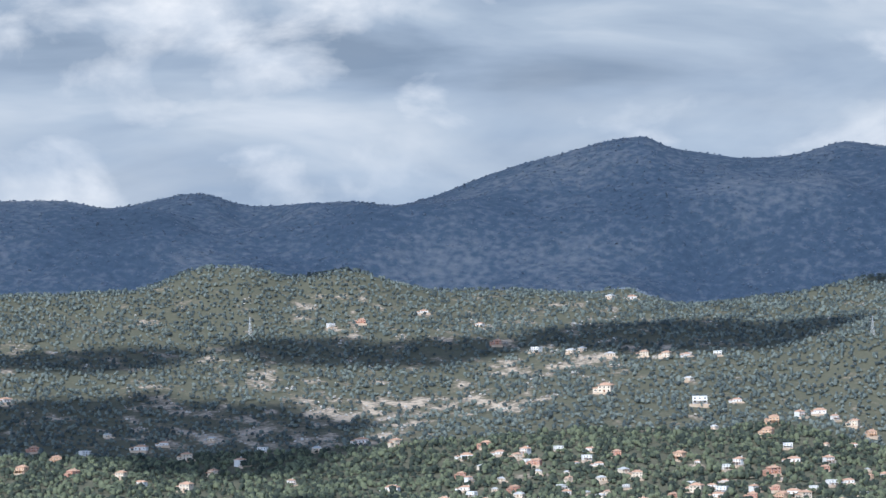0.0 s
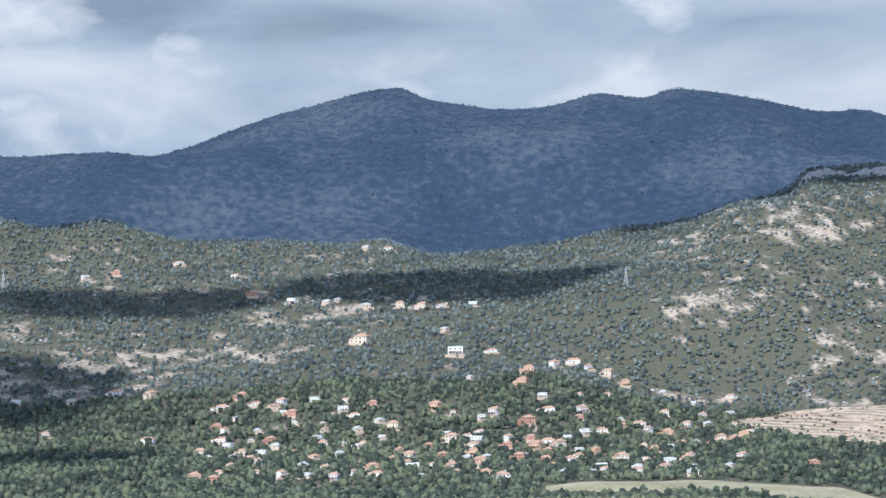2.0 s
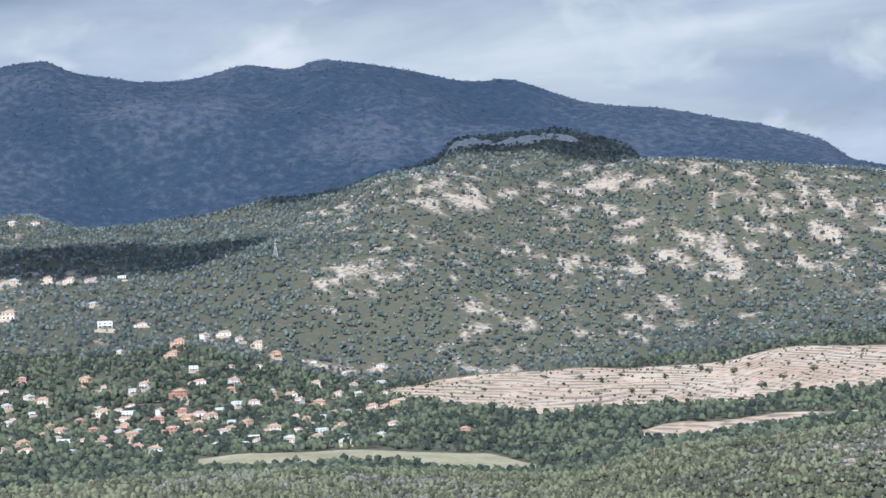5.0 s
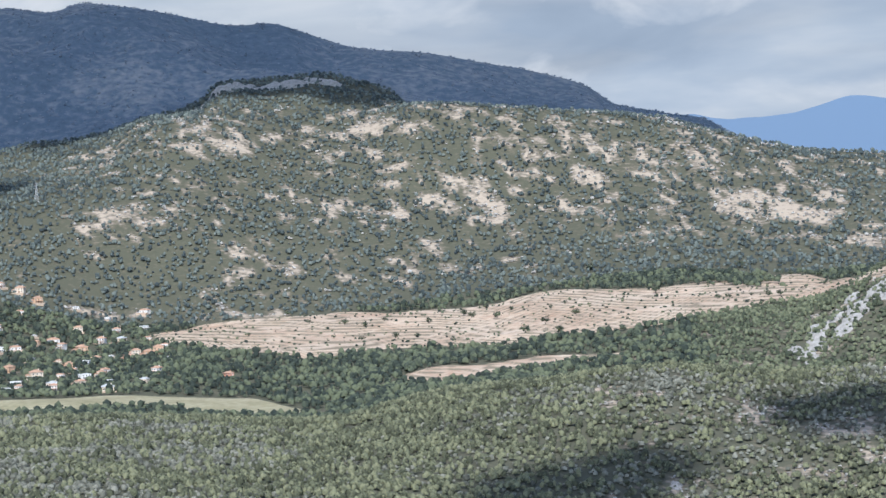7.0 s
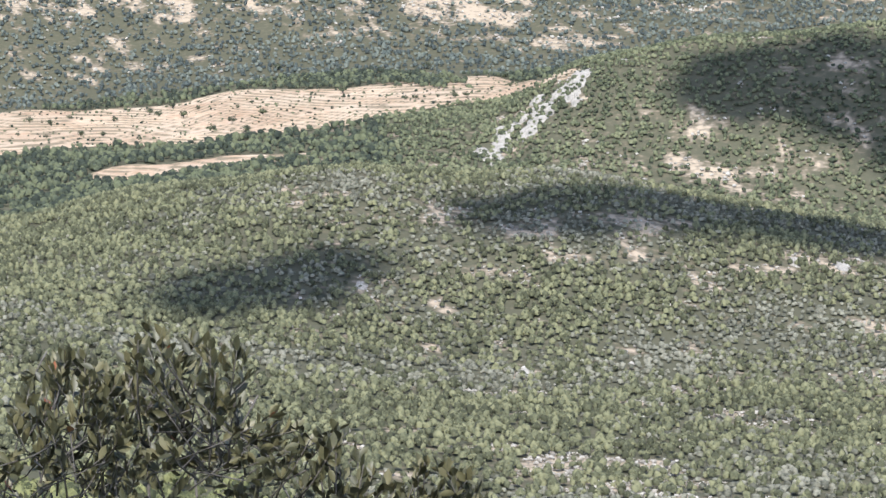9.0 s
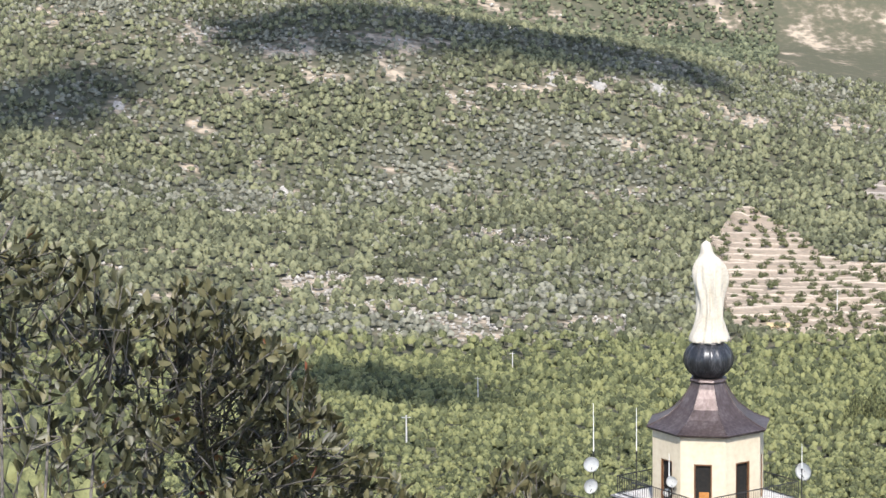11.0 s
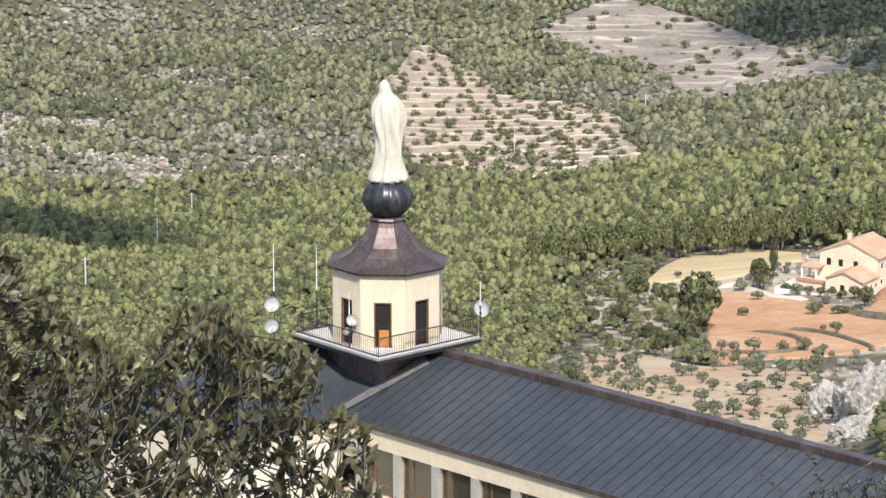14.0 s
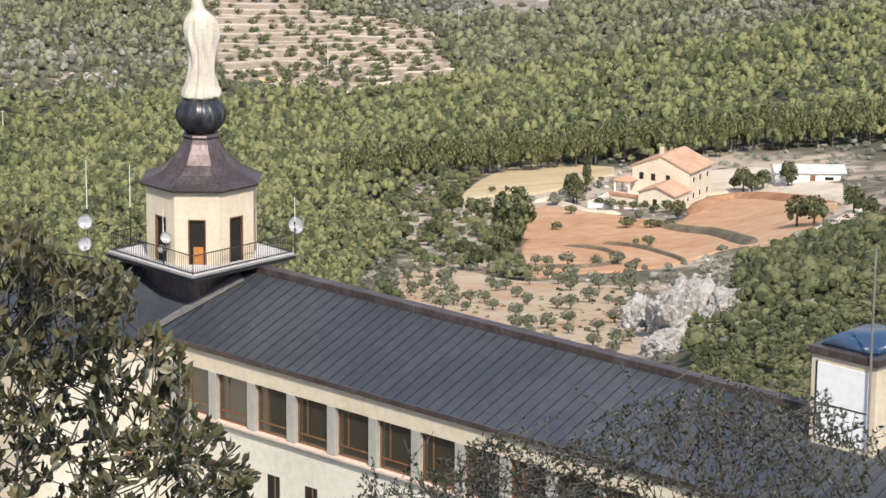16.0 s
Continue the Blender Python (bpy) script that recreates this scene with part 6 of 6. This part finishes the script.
def boulder(name, spot, w, d, h, seed, label, rings=34, cols=96):
    """A dome of fractured limestone: blocks at three sizes, with cracks between them."""
    bm = bmesh.new()
    grid = []
    for i in range(rings + 1):
        el = math.pi / 2 * (1.02 * i / rings - 0.12)
        row = []
        for j in range(cols):
            a = 2 * math.pi * j / cols
            n = Vector((math.cos(a) * math.cos(el), math.sin(a) * math.cos(el), math.sin(el)))
            p = Vector((n.x * w, n.y * d, n.z * h))
            k = 1 + 0.28 * noise.noise(n * 1.6 + Vector((seed, 0, 0)))
            for size, am in ((w * 0.42, 0.20), (w * 0.17, 0.10), (w * 0.07, 0.035)):
                dist, pts = noise.voronoi(p / size + Vector((seed, seed, 0)))
                k += am * (noise.cell(pts[0] * 7.3) * 0.4 - 0.45 * max(0.0, 1 - (dist[1] - dist[0]) * 5))
            row.append(bm.verts.new(p * k))
        grid.append(row)
    for p, q in zip(grid, grid[1:]):
        for j in range(cols):
            bm.faces.new((p[j], p[(j + 1) % cols], q[(j + 1) % cols], q[j]))
    bm.faces.new(grid[-1])
    ob = part(name, bm, M["rock"], None, "", False)
    ob.matrix_world = pose(spot.x, spot.y, spot.z - 0.5, 0, 0, -math.degrees(math.atan2(spot.x, spot.y)))
    return tagged(ob, label, "rock")


for b, d, w, deep, h, seed in ((22.50, -16.03, 5.6, 7, 6.6, 3.0), (21.64, -16.00, 3.6, 5, 4.2, 9.0), (23.35, -15.67, 3.0, 4, 3.6, 5.0), (22.23, -16.43, 3.4, 5, 2.8, 7.0), (21.40, -15.57, 2.2, 3, 1.8, 8.0)):
    boulder("crag", ground(b, d, start=250), w, deep, h, seed, "broken pale grey limestone crag on the slope")
for b, r, s, seed in ((6.1, 1300, 5, 1.0), (4.25, 1490, 6, 2.0), (10.5, 1800, 7, 5.0), (9.6, 1790, 6, 6.0), (11.7, 1815, 8, 7.0), (1.05, 1660, 5, 8.0), (7.2, 1180, 4, 11.0), (6.9, 1200, 3.5, 12.0), (23.3, 365, 3, 13.0), (24.3, 420, 2.5, 14.0),
                         *[(3.7 + 0.18 * i + 0.05 * math.sin(i * 5), 2390 + 18 * i, 5.0 + 2.0 * math.sin(i * 3), 30.0 + i) for i in range(11)]):
    x, y = polar(b, r)
    crag("rock_outcrop", x, y, s * 0.8, s * 2.2, s * 0.6, seed, "pale limestone outcrop among the trees", 2)
for b, r, w, h, seed in ((-7.4, 3975, 40, 13, 21.0), (-6.5, 3965, 45, 11, 22.0), (-8.0, 3955, 24, 8, 23.0), (-5.6, 3980, 30, 8, 24.0)):
    x, y = polar(b, r)
    crag("cliff", x, y, w, w * 0.5, h, seed, "weathered limestone cliff on the hill", 4)

for i in range(26):
    q = i / 25
    rock_spot = ground(3.45 + 2.15 * q + 0.16 * math.sin(i * 7.0), -4.12 + 1.4 * q + 0.16 * math.sin(i * 4.3) - 0.05, start=2150)
    crag("rock_outcrop", rock_spot.x, rock_spot.y, 7.5 + 3.5 * math.sin(i * 2.1), 16, 4.0, 60.0 + i, "white limestone face on the spur", 2)

# ---- shrubs before the viewpoint ----
M["leaf"] = material("holm_oak_leaf", [(0.033, 0.034, 0.017), (0.068, 0.067, 0.032), (0.13, 0.118, 0.058)], (0.5, 0.05), rough=0.5, bump=0, island=0.4)
M["dark_leaf"] = material("small_oak_leaf", [(0.014, 0.017, 0.010), (0.03, 0.033, 0.018), (0.06, 0.06, 0.034)], (0.8, 0.1), rough=0.5, bump=0, island=0.4)
M["dry_leaf"] = material("dry_leaf", [(0.16, 0.05, 0.025), (0.25, 0.09, 0.04), (0.3, 0.16, 0.07)], (0.3, 0.05), rough=0.6, bump=0, island=0.4)
M["twig"] = material("grey_twig", [(0.06, 0.052, 0.045), (0.11, 0.1, 0.09), (0.17, 0.16, 0.145)], (0.1, 0.02), rough=0.9, bump=0.2, bump_scale=40)
LEAF_V = np.array([(0, 0, 0), (-0.2, 0.3, 0.05), (0.2, 0.3, 0.05), (-0.21, 0.66, 0.06), (0.21, 0.66, 0.06), (0, 1, -0.04), (0, 0.5, -0.03)])
LEAF_F = np.array([(0, 2, 6), (2, 4, 6), (4, 5, 6), (5, 3, 6), (3, 1, 6), (1, 0, 6)])


def shrub(name, label, outline, reach, depth, root, twigs, leaf, length, per, seed, low, dry=0.008, spread=0.5, thick=1.0, green="leaf"):
    """Evergreen shrub: stems fan from the root to twigs under a ragged top line of (bearing, dip); each twig carries leaves."""
    g = np.random.default_rng(seed)
    o = tagged(new(name), label, "shrub", "foreground shrubs")
    ob_, od_ = [q[0] for q in outline], [q[1] for q in outline]
    base = Vector((*polar(root[0], root[1]), 0))
    base.z = float(height(base.x, base.y)[0]) - 0.1
    o.location = base
    wood_bm = bmesh.new()
    V = [[], []]
    forks = []
    for k in range(9):
        b = ob_[0] + (ob_[-1] - ob_[0]) * (k + 0.5) / 9
        top = float(np.interp(b, ob_, od_))
        r = reach + g.uniform(-0.4, 0.4) * depth
        tip = Vector((*polar(b, r), EYE.z + r * math.tan(radians(top - low * 0.45))))
        mid = base.lerp(tip, 0.55) + Vector((g.normal(0, 0.05), g.normal(0, 0.05), 0.15)) * reach / 7
        tube([base - base, (mid - base) * 0.5 + Vector((0.03, 0, 0)), mid - base, tip - base], [0.016, 0.011, 0.007, 0.003], 6, wood_bm)
        forks += [base.lerp(mid, 0.7), mid, mid.lerp(tip, 0.5), mid.lerp(tip, 0.8), tip]
    for k in range(twigs):
        b = g.uniform(ob_[0], ob_[-1])
        top = float(np.interp(b, ob_, od_))
        dip = top - low * g.beta(1.0, 1.35)
        if k % 7 == 0:
            dip = top
        r = reach + g.uniform(-1, 1) * depth
        tip = Vector((*polar(b, r), EYE.z + r * math.tan(radians(dip))))
        near = min(forks, key=lambda q: (q - tip).length + (2 if q.z > tip.z - 0.02 else 0))
        near = near + Vector(g.normal(0, 0.11, 3)) * reach / 7
        start = tip.lerp(near, min(0.9, length * 2.2 / max(0.01, (near - tip).length)))
        bend = start.lerp(tip, 0.5) + Vector((g.normal(0, 0.03), g.normal(0, 0.03), g.uniform(-0.05, 0.01))) * length * 3
        tube([start - base, bend - base, tip - base], [0.0026 * thick, 0.002 * thick, 0.0012 * thick], 4, wood_bm)
        for j in range(per):
            q = 1 - spread * g.random()**1.3
            p = (start.lerp(bend, q * 2) if q < 0.5 else bend.lerp(tip, q * 2 - 1))
            way = (tip - bend).normalized() * 0.7 + Vector(g.normal(0, 0.5, 3)) + Vector((0, 0, 0.45))
            way.normalize()
            side = way.cross(Vector(g.normal(0, 1, 3))).normalized()
            up = side.cross(way)
            s = leaf * g.uniform(0.65, 1.2)
            pts = np.array([(p - base + side * (x * s) + way * (y * s) + up * (z * s))[:] for x, y, z in LEAF_V])
            V[1 if g.random() < dry else 0].append(pts)
    tagged(part("branches", wood_bm, M["twig"], o, "thin grey branches", True), kind="stuff")
    for vs, mat, nm, lb in ((V[0], M[green], "leaves", "small leathery dark green leaves"), (V[1], M["dry_leaf"], "dry_leaves", "a few rusty dry leaves")):
        if vs:
            f = (LEAF_F[None] + (np.arange(len(vs)) * 7)[:, None, None]).reshape(-1, 3)
            c = mesh_object(nm, np.concatenate(vs), f, mat)
            c.parent = o
            tagged(c, lb, kind="stuff")
    return o


shrub("holm_oak_shrub", "dark holm oak shrub with leathery leaves before the slope",
      [(-6.6, -10.2), (-6.1, -9.6), (-5.3, -8.1), (-4.4, -7.95), (-3.9, -8.6), (-3.07, -7.1), (-2.5, -7.75), (-1.3, -7.95), (-0.9, -9.2), (0.1, -9.7), (0.65, -9.5), (1.1, -10.4), (1.9, -10.9)],
      7.0, 0.35, (-2, 6.6), 330, 0.040, 0.13, 14, 5, 5.5, 0.004)
shrub("holm_oak_shrub", "dense holm oak shrub reaching up before the tower",
      [(1.6, -10.9), (2.2, -10.2), (3.1, -10.6), (3.5, -11.3), (4.5, -11.7), (4.8, -12.6), (5.5, -13.5), (6.7, -14.5), (7.7, -15.2), (8.6, -13.9), (8.9, -13.95), (9.4, -14.1), (10.1, -14.8), (11.2, -14.95), (11.5, -16.0), (12.2, -16.5), (12.5, -17.7), (13.4, -18.5), (13.7, -19.4)],
      7.2, 0.4, (8, 6.6), 980, 0.038, 0.13, 14, 6, 6.5, 0.004)
shrub("holm_oak_shrub", "twiggy small-leaved oak bush below the lift housing",
      [(15.42, -19.36), (16.00, -18.90), (17.05, -19.01), (18.33, -18.12), (18.91, -18.16), (19.62, -18.65), (20.77, -18.07), (21.22, -17.51), (22.14, -17.26), (22.94, -17.12), (23.86, -17.09), (24.68, -17.49), (25.34, -17.03), (25.94, -17.54), (26.53, -18.06)],
      24.0, 1.6, (21, 23), 760, 0.042, 0.40, 24, 8, 2.6, 0.004, 0.95, 1.6, "dark_leaf")


# ---- lookout on the far ridge ----
spot = ground(7.64, -0.59, start=2900)
lookout = thing("lookout_tower", pose(spot.x, spot.y, spot.z), "small white round lookout tower on the far ridge", "tower")
part("base", tube([(0, 0, -4), (0, 0, 4)], [8, 7.5], 16), M["white_wall"], lookout)
part("shaft", tube([(0, 0, 4.004), (0, 0, 13)], [3.6, 3.2], 16), M["white_wall"], lookout)
part("cap", tube([(0, 0, 13.004), (0, 0, 14), (0, 0, 15)], [4.2, 4.2, 2.4], 16), M["grey_roof"], lookout)

# ---- pylons and poles ----
M["steel"] = material("galvanised_steel", [(0.32, 0.33, 0.33), (0.42, 0.43, 0.43), (0.5, 0.5, 0.5)], (2, 0.3), rough=0.6, bump=0)


def pylon(bearing, dip, start, high):
    """Lattice pylon: four legs, cross arms and braces."""
    spot = ground(bearing, dip, start=start)
    o = thing("pylon", pose(spot.x, spot.y, spot.z, 0, 0, -bearing + 25), "grey steel lattice power pylon on the hillside", "pylon", "pylons")
    for sx in (-1, 1):
        for sy in (-1, 1):
            part("leg", tube([(sx * 2.2, sy * 2.2, -0.5), (sx * 0.6, sy * 0.6, high * 0.7), (0, 0, high)], [0.2, 0.16, 0.1], 4), M["steel"], o)
    for k in range(5):
        z, w = high * 0.14 * k, 2.2 - 0.32 * k
        z2, w2 = high * 0.14 * (k + 1), 2.2 - 0.32 * (k + 1)
        for a, c in (((-w, -w), (w2, -w2)), ((w, -w), (-w2, -w2)), ((-w, w), (w2, w2)), ((-w, -w), (-w2, w2)), ((w, -w), (w2, w2))):
            part("brace", tube([(*a, z), (*c, z2)], [0.09, 0.09], 4), M["steel"], o)
    for k in range(3):
        z = high * (0.68 + 0.12 * k)
        part("cross_arm", tube([(-4 + k * 0.6, 0, z), (0, 0, z + 0.8), (4 - k * 0.6, 0, z)], [0.1, 0.2, 0.1], 4), M["steel"], o)


pylon(-23.4, -0.55, 2800, 26)
pylon(-11.25, -0.75, 2800, 24)


def pole(bearing, dip, start, high):
    spot = ground(bearing, dip, start=start)
    o = thing("utility_pole", pose(spot.x, spot.y, spot.z, 0, 0, -bearing), "pale concrete utility pole among the pines", "pole", "utility poles")
    part("shaft", tube([(0, 0, -0.5), (0, 0, high)], [0.2, 0.13], 8), M["slab"], o)
    part("cross_bar", tube([(-0.9, 0, high - 0.5), (0.9, 0, high - 0.5)], [0.07, 0.07], 6), M["steel"], o)


for b, d, s, h in ((8.05, -12.85, 500, 9.5), (6.6, -13.7, 450, 8.5), (8.75, -12.2, 500, 9), (15.2, -11.0, 1080, 11), (17.8, -10.2, 1080, 11)):
    pole(b, d, s, h)


def ribbon(name, mat, line, start, width, label, rise=0.25):
    """A track draped over the land along (bearing, dip) points."""
    pts = [ground(b, d, start=start) for b, d in line]
    xs = curve(range(len(pts)), [p.x for p in pts], np.linspace(0, len(pts) - 1, 40))
    ys = curve(range(len(pts)), [p.y for p in pts], np.linspace(0, len(pts) - 1, 40))
    t = np.stack([np.gradient(xs), np.gradient(ys)], 1)
    t /= np.linalg.norm(t, axis=1)[:, None]
    v = []
    taper = np.clip(np.minimum(np.arange(40), np.arange(40)[::-1]) / 5, 0, 1)
    for k in (-1, -0.5, 0, 0.5, 1):
        x, y = xs - t[:, 1] * width / 2 * k * (0.4 + 0.6 * taper), ys + t[:, 0] * width / 2 * k * (0.4 + 0.6 * taper)
        v.append(np.stack([x, y, height(x, y) - 0.1 + (0.6 + rise) * (1 - k * k) * taper], 1))
    f = [(r * 40 + i, r * 40 + i + 1, (r + 1) * 40 + i + 1, (r + 1) * 40 + i) for r in range(4) for i in range(39)]
    return tagged(mesh_object(name, np.concatenate(v), np.array(f), mat), label, "track", kind="structure")


ribbon("track", M["track"], [(23.38, -13.24), (24.50, -13.24), (25.52, -13.32), (25.77, -13.51), (25.42, -13.79), (24.87, -14.03)], 400, 4.0, "pale dirt farm track")
ribbon("track", M["track"], [(19.36, -13.58), (19.64, -13.53), (20.44, -13.74), (21.13, -13.79)], 400, 2.6, "tan track past the stubble field")
ribbon("bank", M["red_bank"], [(22.54, -13.76), (22.82, -13.55), (23.38, -13.40), (24.28, -13.37), (25.30, -13.46)], 400, 5.0, "freshly cut red earth bank", 0.9)
ribbon("bank", M["bank_scrub"], [(21.70, -13.93), (22.27, -14.05), (22.95, -14.14), (23.53, -14.26), (23.81, -14.30)], 400, 3.6, "dry dark scrubby bank between fields", 0.9)
ribbon("bank", M["bank_scrub"], [(19.38, -14.87), (20.24, -14.90), (20.98, -14.79), (21.10, -14.68), (20.80, -14.53), (19.77, -14.40)], 350, 1.3, "low dry terrace bank", 0.5)
ribbon("bank", M["bank_scrub"], [(20.68, -14.40), (21.49, -14.47), (22.17, -14.61), (22.46, -14.71)], 350, 1.2, "low dry terrace bank", 0.5)
ribbon("track", M["track"], [(15.6, -8.8), (16.5, -8.6), (17.3, -8.45), (18.2, -8.15)], 1080, 5.0, "pale track over the fallow terraces")
ribbon("track", M["track"], [(15.2, -10.2), (15.8, -9.95), (16.2, -10.1), (17.0, -10.35)], 1080, 4.0, "pale track along the orchard")
